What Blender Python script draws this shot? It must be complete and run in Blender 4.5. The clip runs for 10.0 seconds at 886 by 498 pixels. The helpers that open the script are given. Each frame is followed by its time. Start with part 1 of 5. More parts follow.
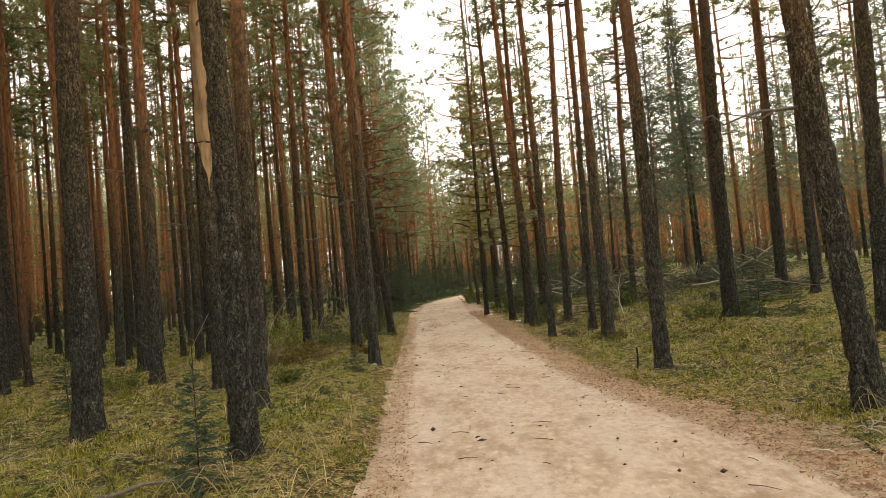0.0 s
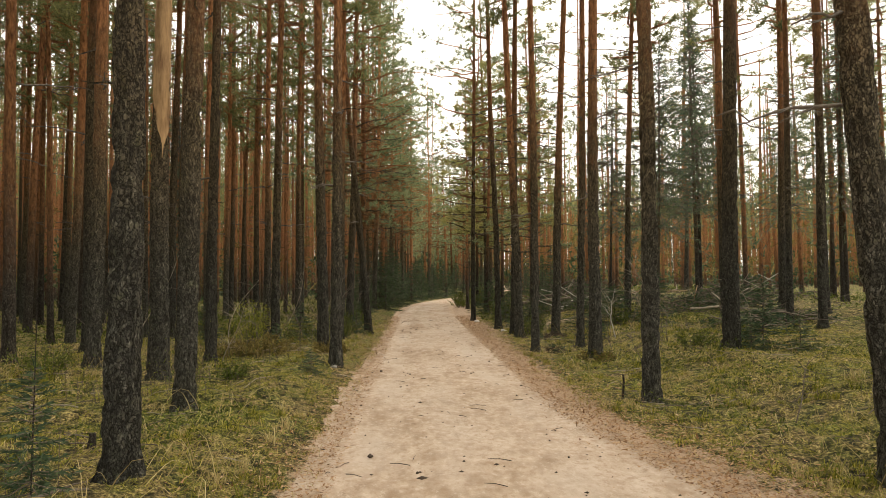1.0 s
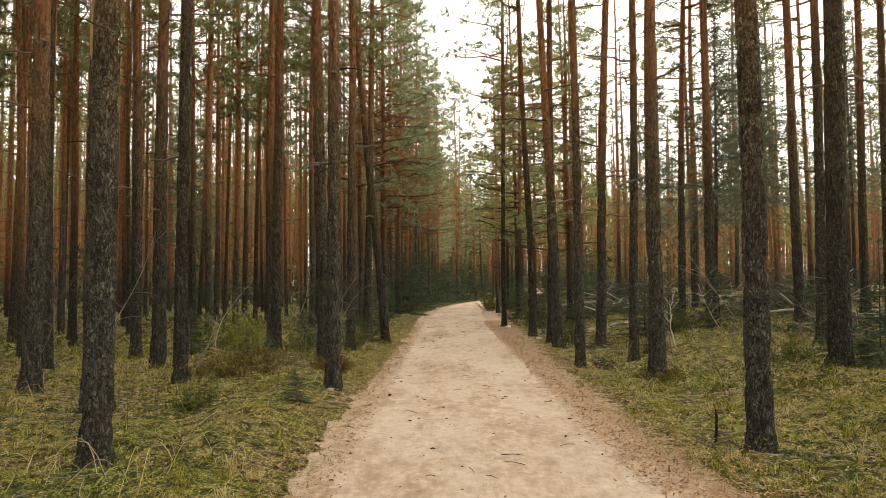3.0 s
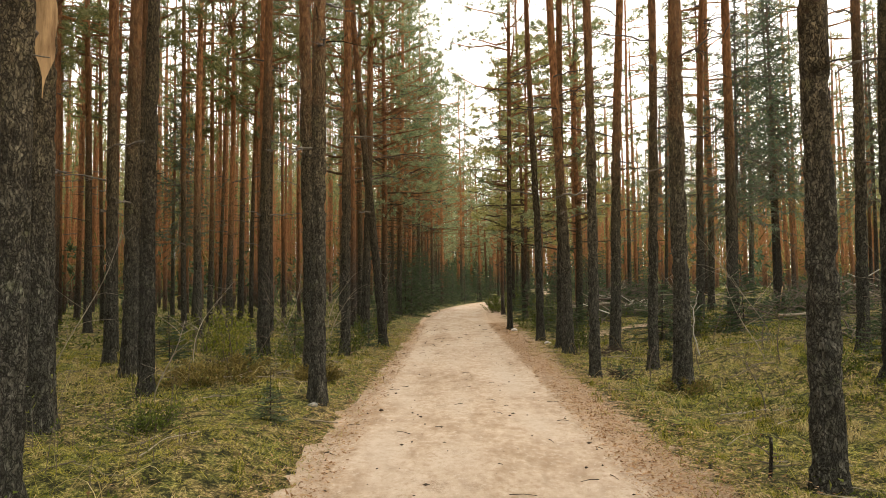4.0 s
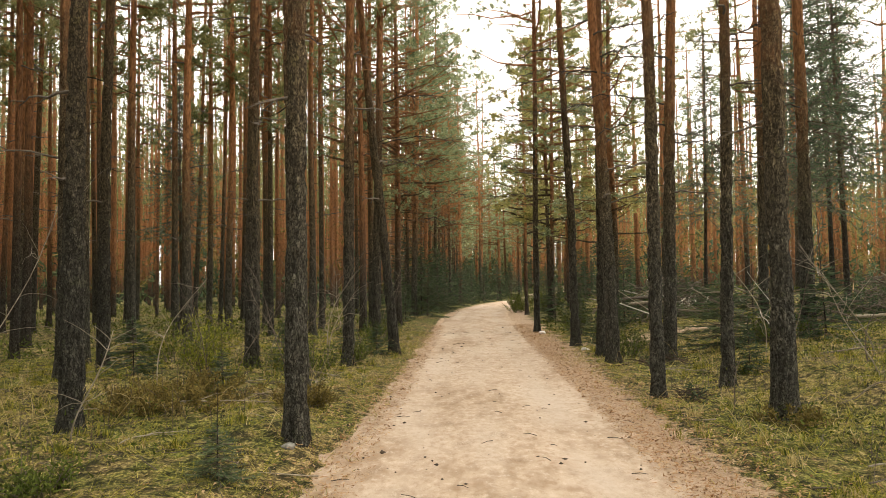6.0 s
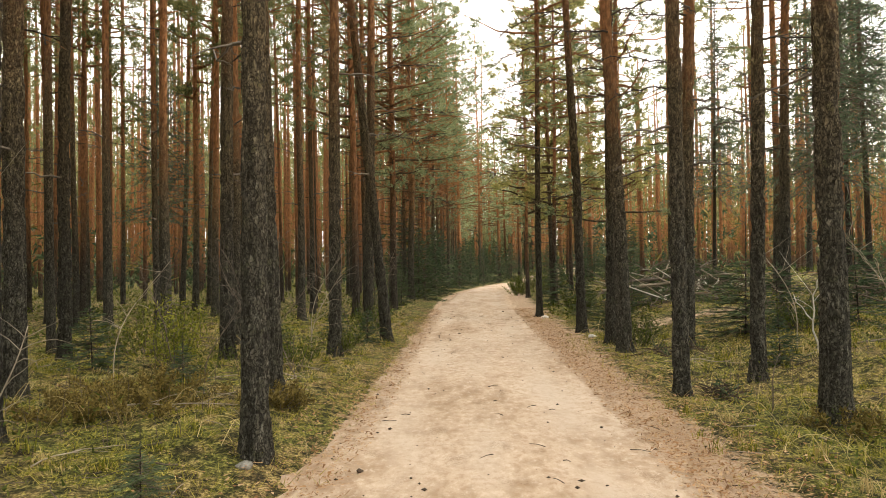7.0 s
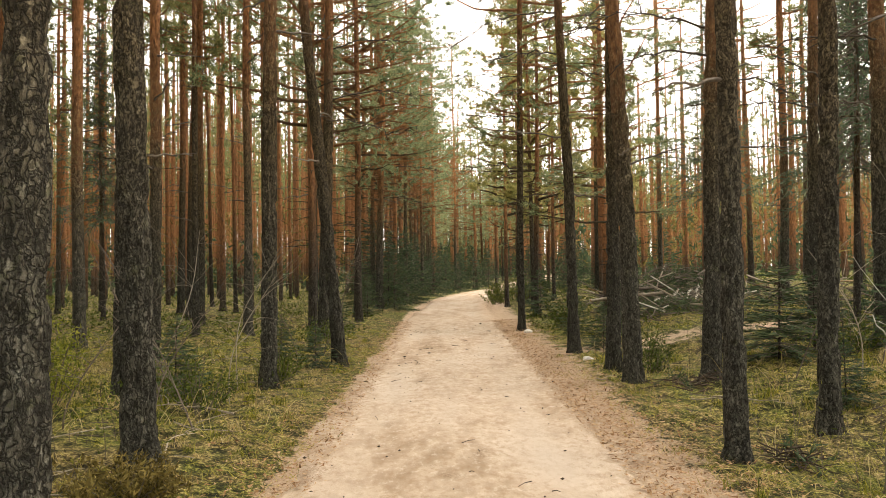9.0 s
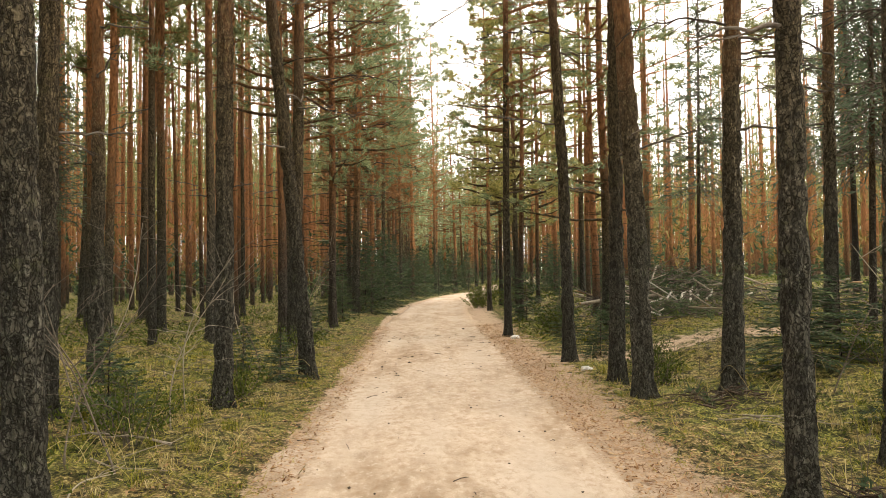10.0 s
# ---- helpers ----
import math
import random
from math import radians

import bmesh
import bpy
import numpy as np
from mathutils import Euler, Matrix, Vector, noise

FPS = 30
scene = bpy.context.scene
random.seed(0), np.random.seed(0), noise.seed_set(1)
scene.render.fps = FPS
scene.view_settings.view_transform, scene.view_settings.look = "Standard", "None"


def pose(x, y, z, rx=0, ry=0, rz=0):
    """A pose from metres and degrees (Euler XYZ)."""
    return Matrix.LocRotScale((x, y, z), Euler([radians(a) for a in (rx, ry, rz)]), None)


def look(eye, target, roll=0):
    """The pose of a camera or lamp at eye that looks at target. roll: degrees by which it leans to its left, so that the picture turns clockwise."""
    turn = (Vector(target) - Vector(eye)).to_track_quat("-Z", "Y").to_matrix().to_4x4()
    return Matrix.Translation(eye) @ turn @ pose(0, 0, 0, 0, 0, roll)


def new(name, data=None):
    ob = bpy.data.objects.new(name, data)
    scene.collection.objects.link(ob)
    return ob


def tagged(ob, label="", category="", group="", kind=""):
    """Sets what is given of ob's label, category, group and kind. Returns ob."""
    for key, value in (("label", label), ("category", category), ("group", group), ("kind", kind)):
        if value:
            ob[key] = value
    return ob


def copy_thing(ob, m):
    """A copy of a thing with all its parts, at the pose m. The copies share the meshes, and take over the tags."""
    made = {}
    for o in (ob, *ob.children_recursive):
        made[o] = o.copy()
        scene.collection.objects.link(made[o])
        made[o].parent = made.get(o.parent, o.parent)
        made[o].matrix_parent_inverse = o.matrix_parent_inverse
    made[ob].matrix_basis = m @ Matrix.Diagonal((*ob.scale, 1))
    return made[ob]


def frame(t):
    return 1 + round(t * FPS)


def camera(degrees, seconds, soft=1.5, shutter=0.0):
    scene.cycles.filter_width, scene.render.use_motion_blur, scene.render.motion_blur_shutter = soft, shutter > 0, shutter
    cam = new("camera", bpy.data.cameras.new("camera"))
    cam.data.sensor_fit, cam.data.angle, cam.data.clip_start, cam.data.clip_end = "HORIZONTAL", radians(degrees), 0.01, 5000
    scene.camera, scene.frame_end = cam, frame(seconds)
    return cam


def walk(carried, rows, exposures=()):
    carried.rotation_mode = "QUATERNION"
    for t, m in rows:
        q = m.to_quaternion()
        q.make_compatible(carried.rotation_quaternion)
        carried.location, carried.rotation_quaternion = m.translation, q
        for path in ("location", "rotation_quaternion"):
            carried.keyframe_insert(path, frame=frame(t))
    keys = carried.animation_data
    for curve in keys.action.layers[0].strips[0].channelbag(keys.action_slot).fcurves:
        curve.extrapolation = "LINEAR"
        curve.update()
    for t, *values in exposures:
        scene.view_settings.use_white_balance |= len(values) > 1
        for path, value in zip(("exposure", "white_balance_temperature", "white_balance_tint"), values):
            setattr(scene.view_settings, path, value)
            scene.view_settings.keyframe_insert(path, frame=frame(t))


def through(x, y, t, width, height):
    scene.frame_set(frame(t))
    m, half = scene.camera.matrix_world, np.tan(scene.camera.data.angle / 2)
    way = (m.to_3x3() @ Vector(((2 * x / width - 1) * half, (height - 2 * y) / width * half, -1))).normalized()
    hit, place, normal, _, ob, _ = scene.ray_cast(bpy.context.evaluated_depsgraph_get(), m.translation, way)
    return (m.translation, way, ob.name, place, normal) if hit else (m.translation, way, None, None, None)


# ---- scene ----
cam = camera(67.4, 10.0, soft=0.8)
# seconds, eye x, y, z, yaw to the left, pitch up, roll
ROWS = [
    (0, -0.676, -0.100, 1.600, -2.30, 2.64, -5.10),
    (0.1, -0.580, 0.033, 1.597, -2.20, 2.63, -3.40),
    (0.2, -0.496, 0.149, 1.600, -2.20, 2.72, -1.50),
    (0.3, -0.412, 0.262, 1.600, -2.38, 2.80, -0.08),
    (0.5, -0.328, 0.492, 1.574, -2.30, 2.67, -0.09),
    (1, -0.244, 1.058, 1.583, -2.28, 2.73, -0.21),
    (1.5, -0.208, 1.684, 1.566, -2.12, 2.80, -0.29),
    (2, -0.167, 2.241, 1.557, -1.76, 2.80, -0.32),
    (2.5, -0.113, 2.849, 1.553, -0.50, 2.92, -0.55),
    (4, 0.011, 4.548, 1.551, 0.71, 3.01, -0.48),
    (4.5, 0.000, 5.105, 1.530, 0.83, 3.21, -0.47),
    (5, 0.006, 5.667, 1.522, 1.41, 3.21, -0.66),
    (6.5, -0.092, 7.292, 1.522, 2.32, 2.19, -0.71),
    (7, -0.032, 7.838, 1.530, 2.20, 1.35, -0.91),
    (7.5, 0.003, 8.423, 1.561, 2.02, 1.41, -0.91),
    (8, 0.064, 9.011, 1.570, 1.59, 1.61, -0.96),
    (8.5, 0.050, 9.546, 1.559, 1.04, 1.67, -0.82),
    (9, 0.053, 10.118, 1.557, 0.16, 1.78, -0.73),
    (9.5, 0.044, 10.665, 1.532, -0.34, 1.99, -0.78),
    (10, -0.009, 11.276, 1.507, -1.73, 2.06, -0.82),
]


def gaze(x, y, z, yaw, pitch, roll):
    a, b = radians(yaw), radians(pitch)
    ahead = Vector((-math.sin(a) * math.cos(b), math.cos(a) * math.cos(b), math.sin(b)))
    return look((x, y, z), Vector((x, y, z)) + ahead, roll)


walk(cam, [(t, gaze(*row)) for t, *row in ROWS], exposures=[(0.0, 0.4, 6900, 10), (2.5, 0.5, 6900, 10), (5.0, 0.72, 6900, 10), (8.0, 0.9, 6900, 10), (10.0, 1.0, 6900, 10)])

# ---- world and sun: bright overcast ----
world = bpy.data.worlds.new("overcast_sky")
scene.world = world
world.use_nodes = True
wn, wl = world.node_tree.nodes, world.node_tree.links
sky = wn.new("ShaderNodeTexSky")
sky.sky_type = "NISHITA"
sky.sun_disc = False
sky.sun_elevation, sky.sun_rotation = radians(47), radians(95)
sky.dust_density, sky.air_density = 4.0, 1.0
cloud = wn.new("ShaderNodeMix")
cloud.data_type = "RGBA"
cloud.inputs["Factor"].default_value = 0.85
cloud.inputs["B"].default_value = (13.0, 12.6, 11.9, 1.0)
wl.new(sky.outputs[0], cloud.inputs["A"])
wl.new(cloud.outputs["Result"], wn["Background"].inputs["Color"])
wn["Background"].inputs["Strength"].default_value = 0.15
sun = new("sun", bpy.data.lights.new("sun", "SUN"))
sun.data.energy, sun.data.angle, sun.data.color = 1.75, radians(26), (1.0, 0.93, 0.82)
sun.matrix_world = look((48, 8, 52), (0, 12, 0))


# ---- materials ----
def material(name, rough=0.9):
    m = bpy.data.materials.new(name)
    m.use_nodes = True
    nodes, links = m.node_tree.nodes, m.node_tree.links
    bsdf = nodes["Principled BSDF"]
    bsdf.inputs["Roughness"].default_value = rough
    bsdf.inputs["Specular IOR Level"].default_value = 0.25
    return m, nodes, links, bsdf


def noise_node(nodes, links, vec, scale, detail=4.0, rough=0.6, stretch=None):
    n = nodes.new("ShaderNodeTexNoise")
    n.inputs["Scale"].default_value, n.inputs["Detail"].default_value, n.inputs["Roughness"].default_value = scale, detail, rough
    if stretch:
        mp = nodes.new("ShaderNodeMapping")
        mp.inputs["Scale"].default_value = stretch
        links.new(vec, mp.inputs["Vector"])
        vec = mp.outputs[0]
    links.new(vec, n.inputs["Vector"])
    return n.outputs["Fac"]


def ramp(nodes, links, fac, stops):
    r = nodes.new("ShaderNodeValToRGB")
    el = r.color_ramp.elements
    while len(el) < len(stops):
        el.new(0.5)
    for e, (p, c) in zip(el, stops):
        e.position, e.color = p, (*c, 1.0)
    links.new(fac, r.inputs["Fac"])
    return r.outputs["Color"]


def span(nodes, links, value, a, b, lo=0.0, hi=1.0):
    n = nodes.new("ShaderNodeMapRange")
    n.inputs["From Min"].default_value, n.inputs["From Max"].default_value = a, b
    n.inputs["To Min"].default_value, n.inputs["To Max"].default_value = lo, hi
    n.interpolation_type = "SMOOTHSTEP"
    links.new(value, n.inputs["Value"])
    return n.outputs["Result"]


def blend(nodes, links, fac, a, b, mode="MIX"):
    n = nodes.new("ShaderNodeMix")
    n.data_type, n.blend_type = "RGBA", mode
    for key, v in (("Factor", fac), ("A", a), ("B", b)):
        if isinstance(v, tuple):
            n.inputs[key].default_value = (*v, 1.0)
        elif isinstance(v, float):
            n.inputs[key].default_value = v
        else:
            links.new(v, n.inputs[key])
    return n.outputs["Result"]


def maths(nodes, links, op, a, b=0.0):
    n = nodes.new("ShaderNodeMath")
    n.operation = op
    for i, v in enumerate((a, b)):
        if isinstance(v, float):
            n.inputs[i].default_value = v
        else:
            links.new(v, n.inputs[i])
    return n.outputs[0]


def bump(nodes, links, bsdf, height, strength, distance):
    n = nodes.new("ShaderNodeBump")
    n.inputs["Strength"].default_value, n.inputs["Distance"].default_value = strength, distance
    links.new(height, n.inputs["Height"])
    links.new(n.outputs[0], bsdf.inputs["Normal"])


def bark_material(name, low_a, low_b, high_a, high_b, turn_low, turn_high, plate=1.0):
    """Furrowed bark at the foot that turns into thin flaking bark higher up the stem."""
    m, n, l, bsdf = material(name, 0.92)
    co = n.new("ShaderNodeTexCoord").outputs["Object"]
    info = n.new("ShaderNodeObjectInfo")
    sep = n.new("ShaderNodeSeparateXYZ")
    l.new(co, sep.inputs[0])
    vor = n.new("ShaderNodeTexVoronoi")
    vor.feature = "DISTANCE_TO_EDGE"
    vor.inputs["Scale"].default_value = 20.0 * plate
    warp = n.new("ShaderNodeTexNoise")
    warp.inputs["Scale"].default_value = 14.0
    warp.inputs["Detail"].default_value = 4.0
    l.new(co, warp.inputs["Vector"])
    mixed = n.new("ShaderNodeVectorMath")
    mixed.operation = "MULTIPLY_ADD"
    mixed.inputs[1].default_value = (0.12, 0.12, 0.3)
    l.new(warp.outputs["Color"], mixed.inputs[0])
    l.new(co, mixed.inputs[2])
    mp = n.new("ShaderNodeMapping")
    mp.inputs["Scale"].default_value = (1.6, 1.6, 0.5)
    l.new(mixed.outputs[0], mp.inputs["Vector"])
    l.new(mp.outputs[0], vor.inputs["Vector"])
    furrow = noise_node(n, l, co, 21.0 * plate, 5.0, 0.65, (1, 1, 0.38))
    crack = maths(n, l, "MULTIPLY", span(n, l, vor.outputs["Distance"], 0.0, 0.16, 0.15, 1.0), span(n, l, furrow, 0.33, 0.53, 0.3, 1.0))
    grain = noise_node(n, l, co, 38.0, 5.0, 0.72, (1, 1, 0.65))
    patch = noise_node(n, l, co, 3.2, 3.0, 0.6)
    low = ramp(n, l, grain, [(0.3, low_a), (0.72, low_b)])
    grey = span(n, l, patch, 0.5, 0.75)
    low = blend(n, l, maths(n, l, "MULTIPLY", grey, 0.35), low, (0.15, 0.15, 0.125))
    fleck = span(n, l, noise_node(n, l, co, 36.0, 5.0, 0.75, (1, 1, 0.5)), 0.52, 0.66)
    low = blend(n, l, maths(n, l, "MULTIPLY", fleck, 0.5), low, (0.33, 0.325, 0.27))
    moss = span(n, l, noise_node(n, l, co, 6.0, 4.0, 0.7), 0.56, 0.68)
    low = blend(n, l, maths(n, l, "MULTIPLY", moss, 0.3), low, (0.14, 0.16, 0.07))
    low = blend(n, l, crack, (low_a[0] * 0.42, low_a[1] * 0.39, low_a[2] * 0.36), low)
    above = span(n, l, sep.outputs["Z"], 1.0, 4.2)
    low = blend(n, l, above, low, blend(n, l, 1.0, low, (1.75, 1.36, 0.92), "MULTIPLY"))
    flake = noise_node(n, l, co, 22.0, 4.0, 0.65, (1, 1, 0.3))
    high = ramp(n, l, flake, [(0.32, high_a), (0.68, high_b)])
    hgt = maths(n, l, "ADD", sep.outputs["Z"], maths(n, l, "MULTIPLY", info.outputs["Random"], 2.6))
    hgt = maths(n, l, "ADD", hgt, maths(n, l, "MULTIPLY", noise_node(n, l, co, 2.2, 4.0, 0.7), 3.0))
    turn = span(n, l, hgt, turn_low, turn_high)
    col = blend(n, l, turn, low, high)
    shift = n.new("ShaderNodeHueSaturation")
    l.new(col, shift.inputs["Color"])
    l.new(maths(n, l, "ADD", maths(n, l, "MULTIPLY", info.outputs["Random"], 0.5), 0.75), shift.inputs["Value"])
    l.new(shift.outputs[0], bsdf.inputs["Base Color"])
    relief = maths(n, l, "ADD", crack, maths(n, l, "MULTIPLY", grain, 0.5))
    bump(n, l, bsdf, relief, 1.0, 0.045)
    return m


def leaf_material(name, stops, through=0.25, rough=0.6):
    """Needles or blades: each little piece takes its own tone, each plant its own cast."""
    m, n, l, bsdf = material(name, rough)
    bsdf.inputs["Specular IOR Level"].default_value = 0.1
    geo = n.new("ShaderNodeNewGeometry")
    info = n.new("ShaderNodeObjectInfo")
    tone = maths(n, l, "ADD", maths(n, l, "MULTIPLY", geo.outputs["Random Per Island"], 0.7), maths(n, l, "MULTIPLY", info.outputs["Random"], 0.3))
    l.new(ramp(n, l, tone, stops), bsdf.inputs["Base Color"])
    trans = n.new("ShaderNodeBsdfTranslucent")
    l.new(bsdf.inputs["Base Color"].links[0].from_socket, trans.inputs["Color"])
    mix = n.new("ShaderNodeMixShader")
    mix.inputs[0].default_value = through
    out = n["Material Output"]
    l.new(bsdf.outputs[0], mix.inputs[1])
    l.new(trans.outputs[0], mix.inputs[2])
    l.new(mix.outputs[0], out.inputs["Surface"])
    return m


def plain_material(name, dark, light, scale, rough=0.85, stretch=None, relief=0.4, depth=0.005):
    m, n, l, bsdf = material(name, rough)
    co = n.new("ShaderNodeTexCoord").outputs["Object"]
    info = n.new("ShaderNodeObjectInfo")
    fine = noise_node(n, l, co, scale, 5.0, 0.65, stretch)
    wide = noise_node(n, l, co, scale * 0.15, 3.0, 0.5)
    tone = maths(n, l, "ADD", maths(n, l, "MULTIPLY", fine, 0.65), maths(n, l, "MULTIPLY", wide, 0.35))
    shift = n.new("ShaderNodeHueSaturation")
    l.new(ramp(n, l, tone, [(0.32, dark), (0.68, light)]), shift.inputs["Color"])
    l.new(maths(n, l, "ADD", maths(n, l, "MULTIPLY", info.outputs["Random"], 0.4), 0.8), shift.inputs["Value"])
    l.new(shift.outputs[0], bsdf.inputs["Base Color"])
    bump(n, l, bsdf, fine, relief, depth)
    return m


PINE_BARK = bark_material("pine_bark", (0.03, 0.028, 0.021), (0.146, 0.139, 0.11), (0.17, 0.075, 0.034), (0.57, 0.255, 0.1), 6.4, 10.4)
YOUNG_BARK = bark_material("young_pine_bark", (0.035, 0.029, 0.022), (0.12, 0.1, 0.078), (0.16, 0.072, 0.033), (0.53, 0.24, 0.098), 3.9, 8.2)
SPRUCE_BARK = bark_material("spruce_bark", (0.035, 0.03, 0.025), (0.1, 0.085, 0.07), (0.1, 0.075, 0.055), (0.2, 0.14, 0.1), 7.0, 13.0, 2.0)
DEAD_TWIG = plain_material("dead_twig_bark", (0.075, 0.058, 0.045), (0.22, 0.185, 0.15), 30.0)
PALE_WOOD = plain_material("weathered_pale_wood", (0.17, 0.14, 0.1), (0.46, 0.4, 0.32), 22.0, 0.8, (1, 1, 0.2))
FRESH_WOOD = plain_material("bare_yellow_wood", (0.15, 0.08, 0.035), (0.5, 0.33, 0.17), 18.0, 0.75, (1, 1, 0.12))
PINE_NEEDLES = leaf_material("pine_needles", [(0.0, (0.08, 0.1, 0.045)), (0.5, (0.23, 0.24, 0.1)), (1.0, (0.44, 0.4, 0.17))], 0.5)
EDGE_NEEDLES = leaf_material("roadside_pine_needles", [(0.0, (0.06, 0.09, 0.045)), (0.5, (0.23, 0.275, 0.14)), (1.0, (0.56, 0.56, 0.31))], 0.48)
SPRUCE_NEEDLES = leaf_material("spruce_needles", [(0.0, (0.035, 0.06, 0.035)), (0.6, (0.085, 0.125, 0.065)), (1.0, (0.18, 0.2, 0.09))], 0.3)
TALL_SPRUCE_NEEDLES = leaf_material("tall_spruce_needles", [(0.0, (0.06, 0.09, 0.06)), (0.6, (0.15, 0.2, 0.125)), (1.0, (0.3, 0.33, 0.19))], 0.4)
GRASS = leaf_material("grass_blades", [(0.0, (0.045, 0.06, 0.006)), (0.4, (0.175, 0.185, 0.022)), (0.7, (0.43, 0.38, 0.062)), (1.0, (0.75, 0.63, 0.25))], 0.4)
SHRUB = leaf_material("bilberry_leaves", [(0.0, (0.03, 0.045, 0.01)), (0.6, (0.1, 0.13, 0.025)), (1.0, (0.26, 0.26, 0.06))], 0.3)
YOUNG_NEEDLES = leaf_material("young_pine_needles", [(0.0, (0.09, 0.1, 0.035)), (0.5, (0.32, 0.31, 0.11)), (1.0, (0.66, 0.57, 0.23))], 0.5)
STRAW = leaf_material("dry_straw", [(0.0, (0.24, 0.17, 0.07)), (0.6, (0.48, 0.38, 0.17)), (1.0, (0.68, 0.58, 0.33))], 0.2)
JUNIPER = leaf_material("juniper_needles", [(0.0, (0.07, 0.09, 0.012)), (0.5, (0.24, 0.26, 0.035)), (1.0, (0.5, 0.46, 0.1))], 0.35)
DRY_FERN = leaf_material("dry_bracken", [(0.0, (0.06, 0.05, 0.015)), (0.6, (0.22, 0.17, 0.05)), (1.0, (0.42, 0.33, 0.12))], 0.25)
LITTER = leaf_material("leaf_litter", [(0.0, (0.08, 0.04, 0.018)), (0.4, (0.34, 0.19, 0.09)), (1.0, (0.66, 0.49, 0.3))], 0.15)
BOUGH_BARK = plain_material("dead_bough_bark", (0.04, 0.031, 0.024), (0.14, 0.112, 0.088), 30.0)
BARE_STEM = plain_material("weathered_stem_wood", (0.09, 0.045, 0.02), (0.46, 0.3, 0.15), 9.0, 0.8, (1, 1, 0.18), 0.8, 0.02)
WHITE_STICK = plain_material("bleached_wood", (0.4, 0.37, 0.32), (0.75, 0.72, 0.66), 20.0)
STONE = plain_material("grey_stone", (0.08, 0.085, 0.07), (0.34, 0.33, 0.3), 40.0, 0.9, None, 0.8, 0.01)
WHITE_STONE = plain_material("whitish_stone", (0.5, 0.49, 0.45), (0.85, 0.84, 0.8), 14.0)
CLOD = plain_material("dark_clod", (0.03, 0.021, 0.015), (0.11, 0.078, 0.055), 30.0)


def ground_material():
    """Moss and thin grass over needle litter, hollows shaded in the colour, with a bare litter band along the road."""
    m, n, l, bsdf = material("forest_floor", 0.95)
    co = n.new("ShaderNodeTexCoord").outputs["Object"]
    at = n.new("ShaderNodeAttribute")
    at.attribute_name = "bare"
    fine = noise_node(n, l, co, 38.0, 6.0, 0.75)
    mid = noise_node(n, l, co, 4.5, 5.0, 0.65)
    wide = noise_node(n, l, co, 0.55, 4.0, 0.6)
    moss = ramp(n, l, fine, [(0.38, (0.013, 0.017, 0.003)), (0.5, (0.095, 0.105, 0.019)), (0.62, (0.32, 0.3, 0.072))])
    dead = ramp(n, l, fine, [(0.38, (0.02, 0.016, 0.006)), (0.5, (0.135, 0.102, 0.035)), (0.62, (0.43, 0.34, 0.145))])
    cover = maths(n, l, "ADD", maths(n, l, "MULTIPLY", mid, 0.6), maths(n, l, "MULTIPLY", wide, 0.5))
    floor_col = blend(n, l, span(n, l, cover, 0.48, 0.62), moss, dead)
    # noise darkens the gaps between clumps: shade of small hollows put into the colour
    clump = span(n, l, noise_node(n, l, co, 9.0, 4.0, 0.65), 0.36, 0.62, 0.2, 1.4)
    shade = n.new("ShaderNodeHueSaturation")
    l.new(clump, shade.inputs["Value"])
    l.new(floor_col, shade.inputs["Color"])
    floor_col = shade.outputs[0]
    litter = ramp(n, l, fine, [(0.34, (0.24, 0.15, 0.085)), (0.46, (0.44, 0.315, 0.21)), (0.66, (0.56, 0.43, 0.32))])
    edge = maths(n, l, "ADD", at.outputs["Fac"], maths(n, l, "ADD", maths(n, l, "MULTIPLY", maths(n, l, "SUBTRACT", mid, 0.5), 1.8), maths(n, l, "MULTIPLY", maths(n, l, "SUBTRACT", fine, 0.5), 0.8)))
    col = blend(n, l, span(n, l, edge, 0.3, 0.7), floor_col, litter)
    l.new(col, bsdf.inputs["Base Color"])
    bump(n, l, bsdf, maths(n, l, "ADD", fine, mid), 1.0, 0.022)
    return m


